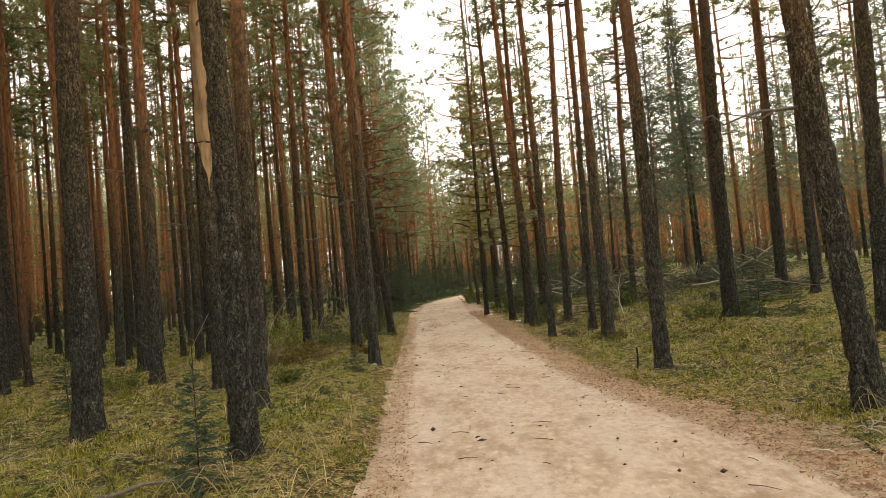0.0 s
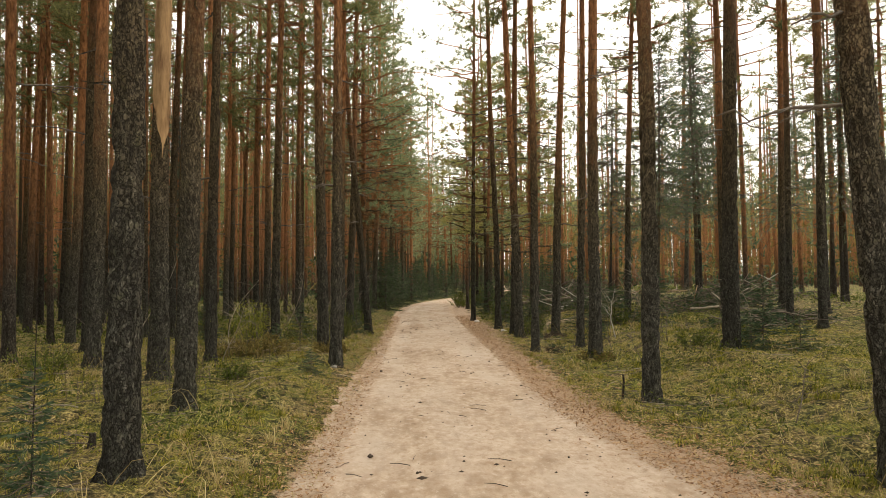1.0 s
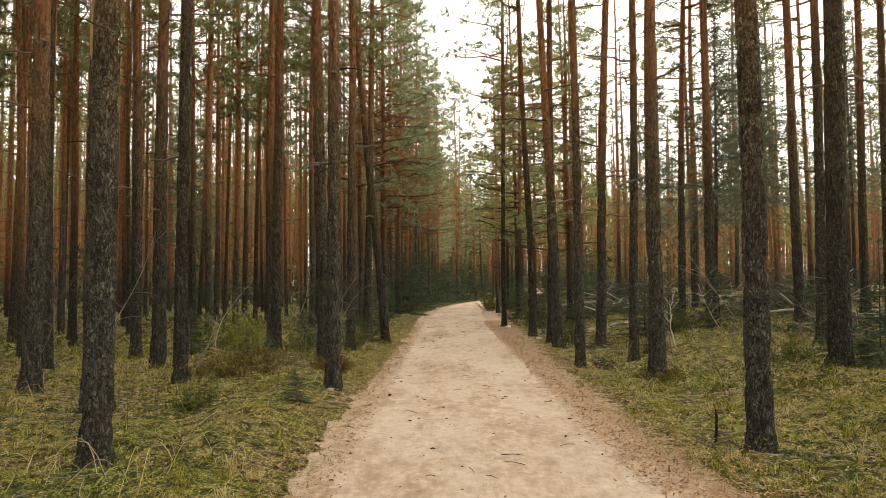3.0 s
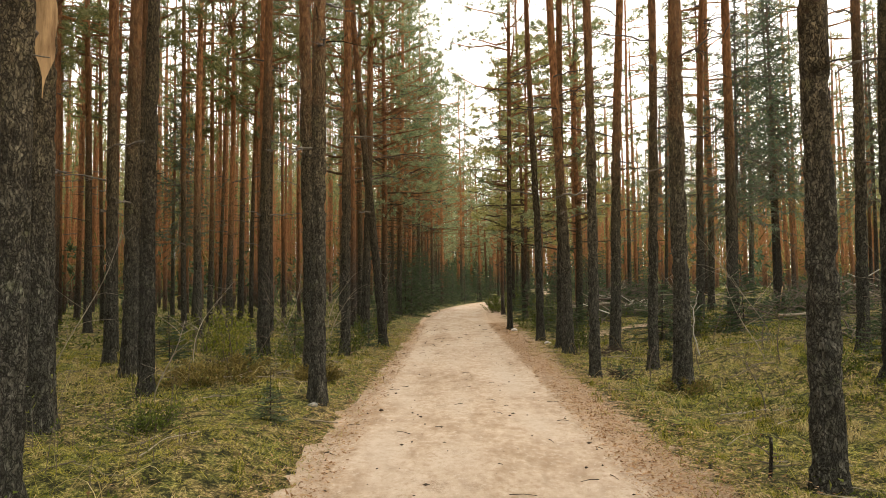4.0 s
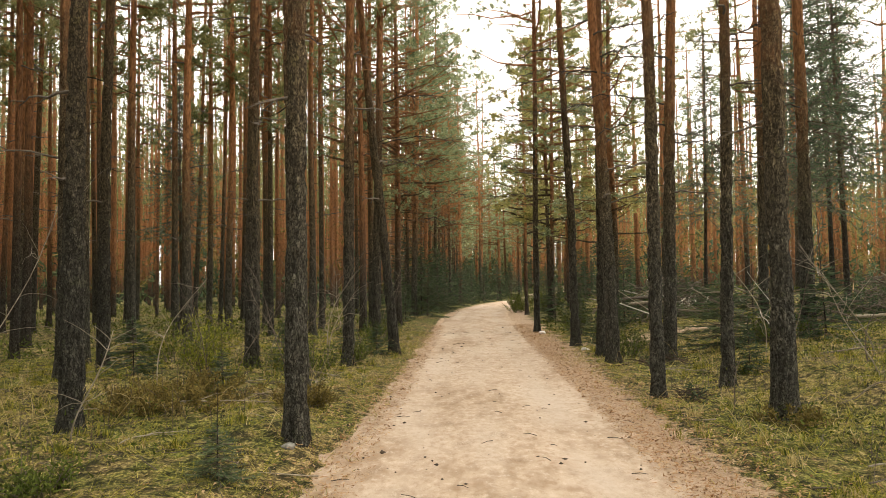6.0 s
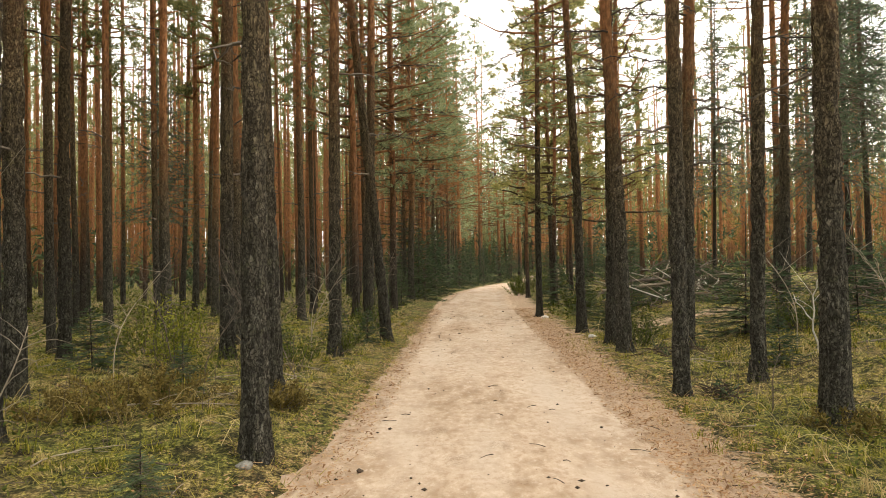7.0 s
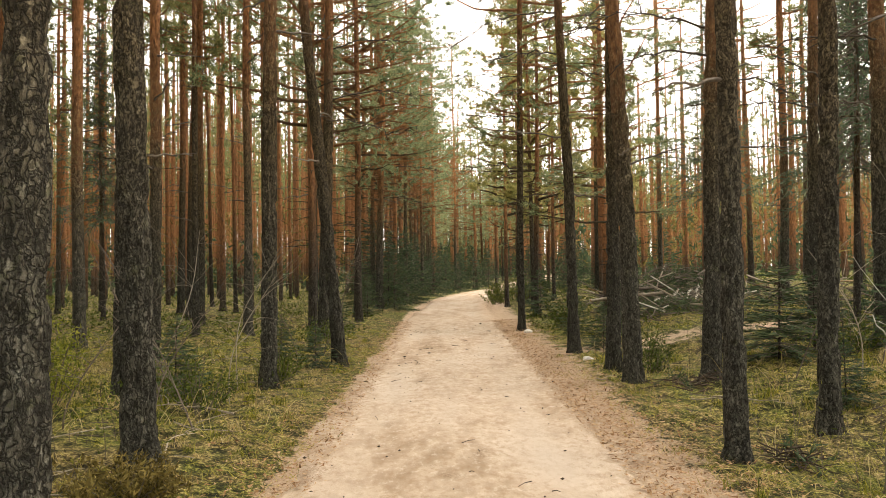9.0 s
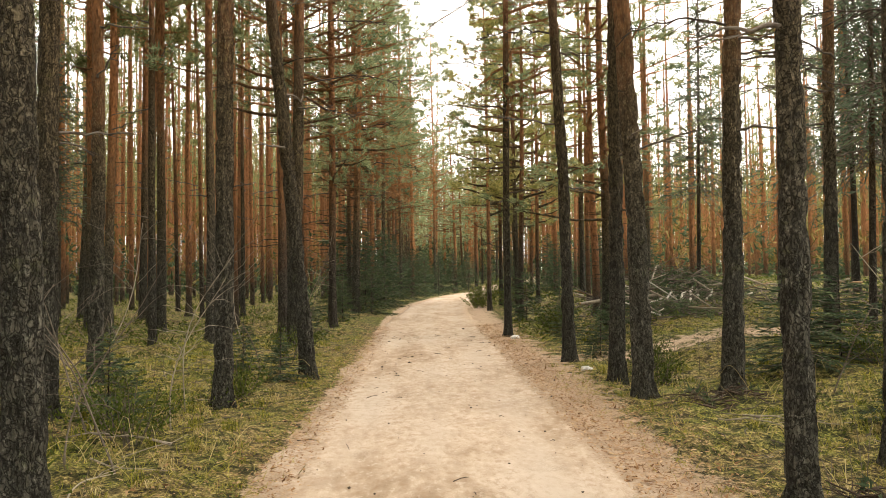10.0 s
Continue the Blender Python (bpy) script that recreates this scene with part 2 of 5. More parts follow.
def road_material():
    """Pale packed sand, smoother in the two wheel tracks, with coarse grit and needles towards its sides."""
    m, n, l, bsdf = material("packed_sand", 0.93)
    co = n.new("ShaderNodeTexCoord").outputs["Object"]
    at = n.new("ShaderNodeAttribute")
    at.attribute_name = "bare"
    fine = noise_node(n, l, co, 90.0, 5.0, 0.75)
    mid = noise_node(n, l, co, 5.0, 6.0, 0.62, (1.0, 0.55, 1.0))
    wide = noise_node(n, l, co, 0.9, 4.0, 0.55, (1.0, 0.4, 1.0))
    tone = maths(n, l, "ADD", maths(n, l, "MULTIPLY", mid, 0.5), maths(n, l, "MULTIPLY", wide, 0.5))
    sand = ramp(n, l, tone, [(0.36, (0.32, 0.226, 0.15)), (0.49, (0.49, 0.378, 0.278)), (0.62, (0.6, 0.495, 0.392))])
    sand = blend(n, l, maths(n, l, "MULTIPLY", span(n, l, fine, 0.45, 0.72), 0.35), sand, (0.36, 0.23, 0.13))
    specks = noise_node(n, l, co, 24.0, 3.0, 0.8)
    sand = blend(n, l, maths(n, l, "MULTIPLY", span(n, l, maths(n, l, "MULTIPLY", specks, span(n, l, mid, 0.35, 0.6, 1.0, 0.8)), 0.62, 0.7), 0.75), sand, (0.2, 0.12, 0.06))
    blotch = noise_node(n, l, co, 15.0, 5.0, 0.7, (1.0, 0.6, 1.0))
    sand = blend(n, l, maths(n, l, "MULTIPLY", span(n, l, blotch, 0.5, 0.64), 0.6), sand, (0.34, 0.225, 0.138))
    sand = blend(n, l, maths(n, l, "MULTIPLY", span(n, l, blotch, 0.47, 0.34), 0.45), sand, (0.68, 0.58, 0.475))
    grain = maths(n, l, "MULTIPLY", span(n, l, noise_node(n, l, co, 2.3, 4.0, 0.6, (1.0, 0.7, 1.0)), 0.56, 0.68), span(n, l, noise_node(n, l, co, 55.0, 4.0, 0.8), 0.46, 0.58))
    sand = blend(n, l, maths(n, l, "MULTIPLY", grain, 0.6), sand, (0.2, 0.125, 0.07))
    rut = n.new("ShaderNodeAttribute")
    rut.attribute_name = "worn"
    smoothed = maths(n, l, "MULTIPLY", rut.outputs["Fac"], span(n, l, wide, 0.35, 0.62))
    sand = blend(n, l, maths(n, l, "MULTIPLY", smoothed, 0.7), sand, (0.54, 0.45, 0.36))
    side = ramp(n, l, noise_node(n, l, co, 34.0, 6.0, 0.75), [(0.32, (0.26, 0.165, 0.095)), (0.46, (0.45, 0.325, 0.22)), (0.66, (0.57, 0.44, 0.325))])
    edge = maths(n, l, "ADD", at.outputs["Fac"], maths(n, l, "MULTIPLY", maths(n, l, "SUBTRACT", mid, 0.5), 1.2))
    l.new(blend(n, l, span(n, l, edge, 0.1, 1.0), sand, side), bsdf.inputs["Base Color"])
    bump(n, l, bsdf, maths(n, l, "ADD", fine, maths(n, l, "MULTIPLY", mid, 2.0)), 0.5, 0.02)
    return m


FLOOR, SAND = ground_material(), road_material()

# ---- the lie of the land ----
RNG = np.random.default_rng(7)


def smooth(a, b, v):
    u = np.clip((np.asarray(v, float) - a) / (b - a), 0, 1)
    return u * u * (3 - 2 * u)


def vnoise(p):
    """Smooth value noise, 0 to 1, for an array of points."""
    p = np.asarray(p, float)
    i = np.floor(p).astype(np.int64)
    f = p - i
    f = f * f * (3 - 2 * f)
    total = 0.0
    for dx in (0, 1):
        for dy in (0, 1):
            for dz in (0, 1):
                h = (i[..., 0] + dx) * 374761393 + (i[..., 1] + dy) * 668265263 + (i[..., 2] + dz) * 2147483647
                h = (h ^ (h >> 13)) * 1274126177
                h = ((h ^ (h >> 16)) & 0xFFFF) / 65535.0
                w = (f[..., 0] if dx else 1 - f[..., 0]) * (f[..., 1] if dy else 1 - f[..., 1]) * (f[..., 2] if dz else 1 - f[..., 2])
                total = total + h * w
    return total


def flat_noise(x, y, scale, seed=0.0):
    x, y = np.broadcast_arrays(np.asarray(x, float), np.asarray(y, float))
    return vnoise(np.stack([x * scale + 31.7, y * scale + 11.3, np.full_like(x, seed + 0.5)], -1))


def road_middle(y):
    y = np.asarray(y, float)
    return 0.16 + 0.006 * np.clip(y - 31, 0, 44) ** 2


def lie(x, y):
    """Height of the forest floor, without its small bumps."""
    across = np.abs(x - road_middle(y))
    bank = np.where(x < road_middle(y), 0.17 - 0.12 * smooth(15, 20, y), 0.045)
    return bank * smooth(1.3, 2.2, across) + 0.34 * smooth(3.1, 5.6, x) + 0.42 * smooth(5.6, 14, x) + 0.14 * smooth(22, 42, y)


def ground_z(x, y):
    across = np.abs(x - road_middle(y))
    rough = smooth(1.5, 2.6, across)
    return lie(x, y) + rough * (0.15 * (flat_noise(x, y, 0.9) - 0.5) + 0.13 * (flat_noise(x, y, 2.7, 4) - 0.5) + 0.06 * (flat_noise(x, y, 7.0, 8) - 0.5))


class Geo:
    """Gathers vertices and faces for one mesh."""

    def __init__(self):
        self.v, self.f, self.n = [], [], 0

    def add(self, verts, faces):
        verts = np.asarray(verts, float).reshape(-1, 3)
        faces = np.asarray(faces, int)
        self.v.append(verts)
        self.f.extend((faces + self.n).tolist())
        self.n += len(verts)

    def tube(self, pts, radii, sides=6, cap=True):
        pts, radii = np.asarray(pts, float), np.asarray(radii, float)
        k = len(pts)
        along = np.gradient(pts, axis=0)
        along /= np.linalg.norm(along, axis=1, keepdims=True) + 1e-9
        ref = np.where(np.abs(along[:, 2:3]) > 0.8, [[1.0, 0, 0]], [[0, 0, 1.0]])
        u = np.cross(along, ref)
        u /= np.linalg.norm(u, axis=1, keepdims=True) + 1e-9
        w = np.cross(along, u)
        a = np.linspace(0, 2 * np.pi, sides, endpoint=False)
        ring = pts[:, None] + radii[:, None, None] * (np.cos(a)[None, :, None] * u[:, None] + np.sin(a)[None, :, None] * w[:, None])
        i, j = np.meshgrid(np.arange(k - 1), np.arange(sides), indexing="ij")
        jn = (j + 1) % sides
        faces = np.stack([i * sides + j, (i + 1) * sides + j, (i + 1) * sides + jn, i * sides + jn], -1).reshape(-1, 4)
        start = self.n
        self.add(ring, faces)
        if cap:
            self.f.append([start + s for s in range(sides)])
            self.f.append([start + (k - 1) * sides + s for s in reversed(range(sides))])

    def blades(self, roots, tips, widths, side):
        """Narrow triangles from root to tip."""
        roots, tips = np.asarray(roots, float), np.asarray(tips, float)
        side = side / (np.linalg.norm(side, axis=1, keepdims=True) + 1e-9) * (np.asarray(widths)[:, None] / 2)
        v = np.stack([roots - side, roots + side, tips], 1).reshape(-1, 3)
        self.add(v, np.arange(len(v)).reshape(-1, 3))

    def mesh(self, name, mat, soft=True):
        me = bpy.data.meshes.new(name)
        me.from_pydata(np.concatenate(self.v).tolist(), [], self.f)
        me.materials.append(mat)
        if soft:
            me.polygons.foreach_set("use_smooth", [True] * len(me.polygons))
        me.update()
        return me


def thing(name, label, category, group="", kind="", m=None):
    ob = tagged(new(name), label, category, group, kind)
    if m is not None:
        ob.matrix_basis = m
    return ob


def part(name, mesh, parent, label=""):
    ob = new(name, mesh)
    ob.parent = parent
    return tagged(ob, label) if label else ob


def unit(v):
    return v / (np.linalg.norm(v, axis=-1, keepdims=True) + 1e-9)


# ---- ground and road ----
def sheet(name, xs, ys, height, mat, bare):
    gx, gy = np.meshgrid(xs, ys, indexing="ij")
    gz = height(gx, gy)
    nx, ny = len(xs), len(ys)
    i, j = np.meshgrid(np.arange(nx - 1), np.arange(ny - 1), indexing="ij")
    f = np.stack([i * ny + j, (i + 1) * ny + j, (i + 1) * ny + j + 1, i * ny + j + 1], -1).reshape(-1, 4)
    me = bpy.data.meshes.new(name)
    me.from_pydata(np.stack([gx, gy, gz], -1).reshape(-1, 3).tolist(), [], f.tolist())
    me.materials.append(mat)
    me.polygons.foreach_set("use_smooth", [True] * len(me.polygons))
    a = me.attributes.new("bare", "FLOAT", "POINT")
    a.data.foreach_set("value", np.asarray(bare(gx, gy), float).ravel())
    return new(name, me)


def floor_height(x, y):
    wide = 1.4 + 0.6 * smooth(9.5, 5, y) * (x > 0)
    dip = 1 - smooth(wide - 0.5, wide + 0.15, np.abs(x - road_middle(y)))
    return ground_z(x, y) - 0.06 * dip


def floor_bare(x, y):
    across = np.abs(x - road_middle(y))
    out = 1.0 - smooth(np.where(x > road_middle(y), 1.55, 1.22), np.where(x > road_middle(y), 2.15 + 0.45 * smooth(17, 21, y), 1.62) + 1.1 * smooth(9, 5, y) * (x > 0), across)
    side_track = 0.62 * np.exp(-((y - 22.6 - 0.12 * (x - 3)) / 0.9) ** 2) * smooth(1.0, 2.5, x) * (1 - smooth(6.5, 8.5, x))
    return np.maximum(out, side_track)


fine_x = np.arange(-9, 9.01, 0.1)
far_x = np.array([9.6, 10.5, 12, 14, 17, 22, 30, 45, 70, 120, 250, 600.0])
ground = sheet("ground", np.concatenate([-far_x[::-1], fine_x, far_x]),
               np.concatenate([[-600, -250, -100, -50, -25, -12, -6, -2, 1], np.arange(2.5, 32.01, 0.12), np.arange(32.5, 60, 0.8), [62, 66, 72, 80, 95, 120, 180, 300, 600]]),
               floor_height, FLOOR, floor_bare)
tagged(ground, "mossy forest floor with thin grass and needle litter", "ground", kind="structure")


def road_sheet():
    ys = np.concatenate([[-40, -20, -8, -3], np.arange(0, 36, 0.12), np.arange(36, 74, 0.5)])
    us = np.concatenate([np.linspace(-1, -0.7, 7), np.linspace(-0.62, 0.62, 22), np.linspace(0.7, 1, 7)])
    gy, gu = np.meshgrid(ys, us, indexing="ij")
    left = 1.5 + 0.34 * (flat_noise(0 * ys, ys, 0.5) - 0.5) + 0.3 * (flat_noise(0 * ys, ys, 2.0, 3) - 0.5) + 0.24 * (flat_noise(0 * ys, ys, 5.0, 4) - 0.5)
    right = 1.74 + 0.3 * (flat_noise(0 * ys, ys, 0.5, 6) - 0.5) + 0.35 * (flat_noise(0 * ys, ys, 2.0, 9) - 0.5) + 0.2 * (flat_noise(0 * ys, ys, 4.5, 10) - 0.5) + 0.6 * smooth(9.5, 5, ys)
    left, right = left * (1 - 0.2 * smooth(22, 36, ys)), right * (1 - 0.2 * smooth(22, 36, ys))
    gx = road_middle(gy) + np.where(gu < 0, gu * left[:, None], gu * right[:, None])
    tracks = 0.018 * (np.exp(-((np.abs(gu) - 0.48) / 0.16) ** 2))
    z = lie(gx, gy) + 0.012 - tracks + 0.02 * (flat_noise(gx, gy, 2.5, 2) - 0.5) + 0.010 * (flat_noise(gx, gy, 8.0, 5) - 0.5)
    rim = smooth(0.86, 1.0, np.abs(gu))
    z = z * (1 - rim) + (floor_height(gx, gy) - 0.03) * rim
    n, k = gu.shape
    i, j = np.meshgrid(np.arange(n - 1), np.arange(k - 1), indexing="ij")
    f = np.stack([i * k + j, i * k + j + 1, (i + 1) * k + j + 1, (i + 1) * k + j], -1).reshape(-1, 4)
    me = bpy.data.meshes.new("road")
    me.from_pydata(np.stack([gx, gy, z], -1).reshape(-1, 3).tolist(), [], f.tolist())
    me.materials.append(SAND)
    me.polygons.foreach_set("use_smooth", [True] * len(me.polygons))
    off = gx - road_middle(gy)
    worn = np.exp(-((off + 0.8) / 0.2) ** 2) * 0.8 + np.exp(-((off + 0.08) / 0.2) ** 2) * 0.6 + np.exp(-((off - 0.75) / 0.24) ** 2)
    a = me.attributes.new("worn", "FLOAT", "POINT")
    a.data.foreach_set("value", worn.ravel())
    a = me.attributes.new("bare", "FLOAT", "POINT")
    a.data.foreach_set("value", np.where(gu > 0, smooth(0.64, 0.96, gu), 0.7 * smooth(0.82, 1.0, -gu)).ravel())
    return new("road", me)


tagged(road_sheet(), "pale sandy forest road with faint wheel tracks", "road", kind="structure")


# ---- pines ----
def trunk_mesh(name, height, dia, seed, detail, mat=None, bow=0.0):
    """A tapered, slightly winding stem with flared roots; detail: 2 close (plates in relief), 1 middling, 0 far."""
    r = np.random.default_rng(seed)
    if detail == 2:
        zs = np.concatenate([[-0.25], np.arange(-0.05, 5.6, 0.068), np.linspace(5.8, height, 12)])
        sides = 34
    elif detail == 1:
        zs = np.concatenate([[-0.25, 0.0, 0.1, 0.22, 0.45, 0.9], np.linspace(1.5, height, 16)])
        sides = 12
    else:
        zs = np.concatenate([[-0.3, 0.3], np.linspace(2, height, 5)])
        sides = 6
    a = np.linspace(0, 2 * np.pi, sides, endpoint=False)
    wave = 0.025 * dia / 0.22
    cx = wave * (np.sin(zs * r.uniform(0.3, 0.6) + r.uniform(0, 6)) - 0.0) * smooth(0, 3, zs) + bow * np.clip(zs, 0, 9) ** 2 / 81
    cy = wave * np.sin(zs * r.uniform(0.3, 0.6) + r.uniform(0, 6)) * smooth(0, 3, zs)
    rad = 0.5 * dia * (0.965 - 0.025 * np.clip(zs, 0, 2)) * np.clip(1 - zs / (height * 1.04), 0.05, 1) ** 0.62
    flare = 0.38 * np.exp(-np.clip(zs, 0, None) / 0.1) + 0.12 * np.exp(-np.clip(zs, 0, None) / 0.5)
    lobes = 1 + 0.45 * np.sin(a * r.integers(3, 6) + r.uniform(0, 6)) + 0.2 * np.sin(a * 7 + r.uniform(0, 6))
    rr = rad[:, None] * (1 + flare[:, None] * np.clip(lobes, 0.2, 2)[None])
    x, y = cx[:, None] + rr * np.cos(a), cy[:, None] + rr * np.sin(a)
    z = np.repeat(zs[:, None], sides, 1)
    if detail == 2:
        s = 26.0
        p = np.stack([rr * np.cos(a) * s + seed * 7.1, rr * np.sin(a) * s, z * s * 0.3], -1)
        q = np.stack([rr * np.cos(a) * 60 + seed * 3.1, rr * np.sin(a) * 60, z * 25], -1)
        plate = smooth(0.34, 0.56, vnoise(p)) - 0.5
        push = min(1.0, dia / 0.22) * (0.026 * plate + 0.008 * (vnoise(q) - 0.5)) * (1 - 0.7 * smooth(3.0, 6.0, z))
        x, y = x + push * np.cos(a), y + push * np.sin(a)
    g = Geo()
    n = len(zs)
    i, j = np.meshgrid(np.arange(n - 1), np.arange(sides), indexing="ij")
    jn = (j + 1) % sides
    g.add(np.stack([x, y, z], -1), np.stack([i * sides + j, i * sides + jn, (i + 1) * sides + jn, (i + 1) * sides + j], -1).reshape(-1, 4))
    return g.mesh(name, mat or PINE_BARK)


def limb(r, base, heading, length, rise, bend, steps=6):
    """Points of a crooked branch."""
    t = np.linspace(0, 1, steps)
    out = np.array([np.cos(heading), np.sin(heading), 0.0])
    cross = np.array([-out[1], out[0], 0.0])
    pts = base + np.outer(t * length, out) + np.outer(rise * t * length + bend * length * t * t, [0, 0, 1.0])
    pts += np.outer(np.sin(t * r.uniform(2, 5)) * length * r.uniform(-0.12, 0.12), cross)
    pts[1:] += r.normal(0, 0.02 * length, (steps - 1, 3))
    return pts


def tufts(g, r, where, along, count, length, width):
    """Sprays of needles that point outwards round a twig."""
    n = len(where)
    root = np.repeat(where, count, 0)
    way = unit(np.repeat(along, count, 0) * 0.7 + r.normal(0, 0.75, (n * count, 3)) + [0, 0, 0.25])
    ln = length * r.uniform(0.55, 1.2, (n * count, 1))
    g.blades(root + r.normal(0, length * 0.16, root.shape), root + way * ln, np.full(n * count, width), np.cross(way, r.normal(0, 1, way.shape)))


def dead_twigs(g, r, low, high, count, length):
    """Bare thin twigs that stay on the stem under the crown."""
    for k in range(count):
        z = r.uniform(low, high)
        ln = length * r.uniform(0.15, 1.0) * (0.5 + 0.5 * (z - low) / (high - low))
        pts = limb(r, np.array([0, 0, z]), r.uniform(0, 2 * np.pi), ln, r.uniform(-0.15, 0.3), r.uniform(-0.25, 0.15), 5)
        g.tube(pts, np.linspace(0.014, 0.004, len(pts)), 3, False)
        if ln > 0.5:
            for _ in range(r.integers(1, 4)):
                i = r.integers(2, len(pts) - 1)
                side = limb(r, pts[i], r.uniform(0, 2 * np.pi), ln * 0.35, r.uniform(-0.2, 0.4), 0.0, 4)
                g.tube(side, np.linspace(0.008, 0.003, 4), 3, False)


def crown_meshes(tag, seed, base, top, reach, limbs, per, blades, needle_len, needle_wide, low_reach=0.35, mat=None, twigs=(2.2, 10.5, 9, 1.2), spread=0.17):
    """Living limbs with sprays of needles between two heights, and thin dead twigs below."""
    r = np.random.default_rng(seed)
    wood, green = Geo(), Geo()
    dead_twigs(wood, r, *twigs)
    for k in range(limbs):
        u = (k + r.uniform(0, 1)) / limbs
        z = base + (top - base) * u
        shape = (low_reach + (1 - low_reach) * smooth(0, 0.35, u)) * (1 - 0.75 * smooth(0.45, 1.0, u))
        ln = reach * shape * r.uniform(0.6, 1.15)
        pts = limb(r, np.array([0, 0, z]), r.uniform(0, 2 * np.pi), ln, r.uniform(-0.1, 0.25) + 0.5 * u * u, r.uniform(-0.1, 0.3), 5)
        wood.tube(pts, np.linspace(0.042 * (1.2 - u), 0.008, len(pts)), 4, False)
        tips, ways = [], []
        for _ in range(max(2, round(per / 4))):
            t = r.uniform(0.42, 1.0) * (len(pts) - 1.001)
            i = int(t)
            p = pts[i] + (pts[i + 1] - pts[i]) * (t - i)
            w = unit(pts[i + 1] - pts[i])
            p = p + unit(np.cross(w, [0, 0, 1.0])) * r.normal(0, 0.2 * ln + 0.04) + np.array([0, 0, r.uniform(-0.03, 0.14) * ln])
            for _ in range(4):
                off = r.normal(0, spread, 3) * [1, 1, 0.6]
                tips.append(p + off)
                ways.append(unit(off + w * 0.15))
        tufts(green, r, np.array(tips), np.array(ways), blades, needle_len, needle_wide)
    return wood.mesh(tag + "_limbs", PINE_BARK), green.mesh(tag + "_needles", mat or PINE_NEEDLES, False)


def dead_branch_mesh(seed, length):
    """One bare crooked dead branch with a few side twigs, growing along +x."""
    r = np.random.default_rng(seed)
    g = Geo()
    pts = limb(r, np.zeros(3), 0.0, length, r.uniform(-0.1, 0.25), r.uniform(-0.3, 0.1), 8)
    g.tube(pts, np.linspace(0.02, 0.005, 8), 4)
    for _ in range(r.integers(3, 6)):
        i = r.integers(2, 7)
        side = limb(r, pts[i], r.uniform(-1.2, 1.2), length * r.uniform(0.15, 0.4), r.uniform(-0.3, 0.4), 0.0, 5)
        g.tube(side, np.linspace(0.009, 0.003, 5), 3)
    return g.mesh("dead_branch", DEAD_TWIG)


STAND_CROWNS = [crown_meshes("stand_crown", 100 + k, 7.4 + 0.6 * k, 18.5, 2.2, 28, 8, 15, 0.27, 0.032) for k in range(4)]
EDGE_CROWNS = [crown_meshes("edge_crown", 200 + k, 3.9 + 0.7 * k, 17.5, 2.8, 38, 16, 13, 0.2, 0.024, 0.8, EDGE_NEEDLES, (1.4, 9.0, 60, 2.0), 0.1) for k in range(4)]
DEAD_BRANCHES = [dead_branch_mesh(300 + k, 0.45 + 0.16 * k) for k in range(6)]
MID_TRUNKS = [trunk_mesh("stem", 18.5, 0.2, 400 + k, 1, YOUNG_BARK if k % 2 else PINE_BARK) for k in range(6)]
TREES = []          # feet of the stems, to keep others off


def stand_pose(x, y, lean, spin, wide=1.0, tall=1.0, lean_y=0.0):
    m = Matrix.Translation((x, y, float(ground_z(x, y)) - 0.02))
    m = m @ Matrix.Rotation(math.atan(lean), 4, "Y") @ Matrix.Rotation(-math.atan(lean_y), 4, "X") @ Matrix.Rotation(spin, 4, "Z")
    return m @ Matrix.Diagonal((wide, wide, tall, 1.0))


def bough_mesh(seed, length, droop):
    """A long bare bough along +x that rises, then droops, with crooked side twigs hung along it."""
    r = np.random.default_rng(seed)
    g = Geo()
    t = np.linspace(0, 1, 12)
    pts = np.stack([length * t, 0.06 * length * np.sin(t * 5 + seed), length * (0.22 * t - droop * t * t)], -1)
    pts[1:] += r.normal(0, 0.014 * length, (11, 3))
    g.tube(pts, np.linspace(0.017, 0.005, 12), 6)
    for k in range(13):
        i = r.integers(3, 12)
        side = limb(r, pts[i], r.choice([-1, 1]) * r.uniform(0.3, 1.4), length * r.uniform(0.1, 0.32), r.uniform(-0.7, 0.5), r.uniform(-0.5, 0.2), 6)
        g.tube(side, np.linspace(0.009, 0.003, 6), 4)
        end = limb(r, side[3], r.uniform(-1.6, 1.6), length * r.uniform(0.05, 0.14), r.uniform(-0.9, 0.6), 0.0, 4)
        g.tube(end, np.linspace(0.005, 0.002, 4), 3)
    return g.mesh("bough", BOUGH_BARK)


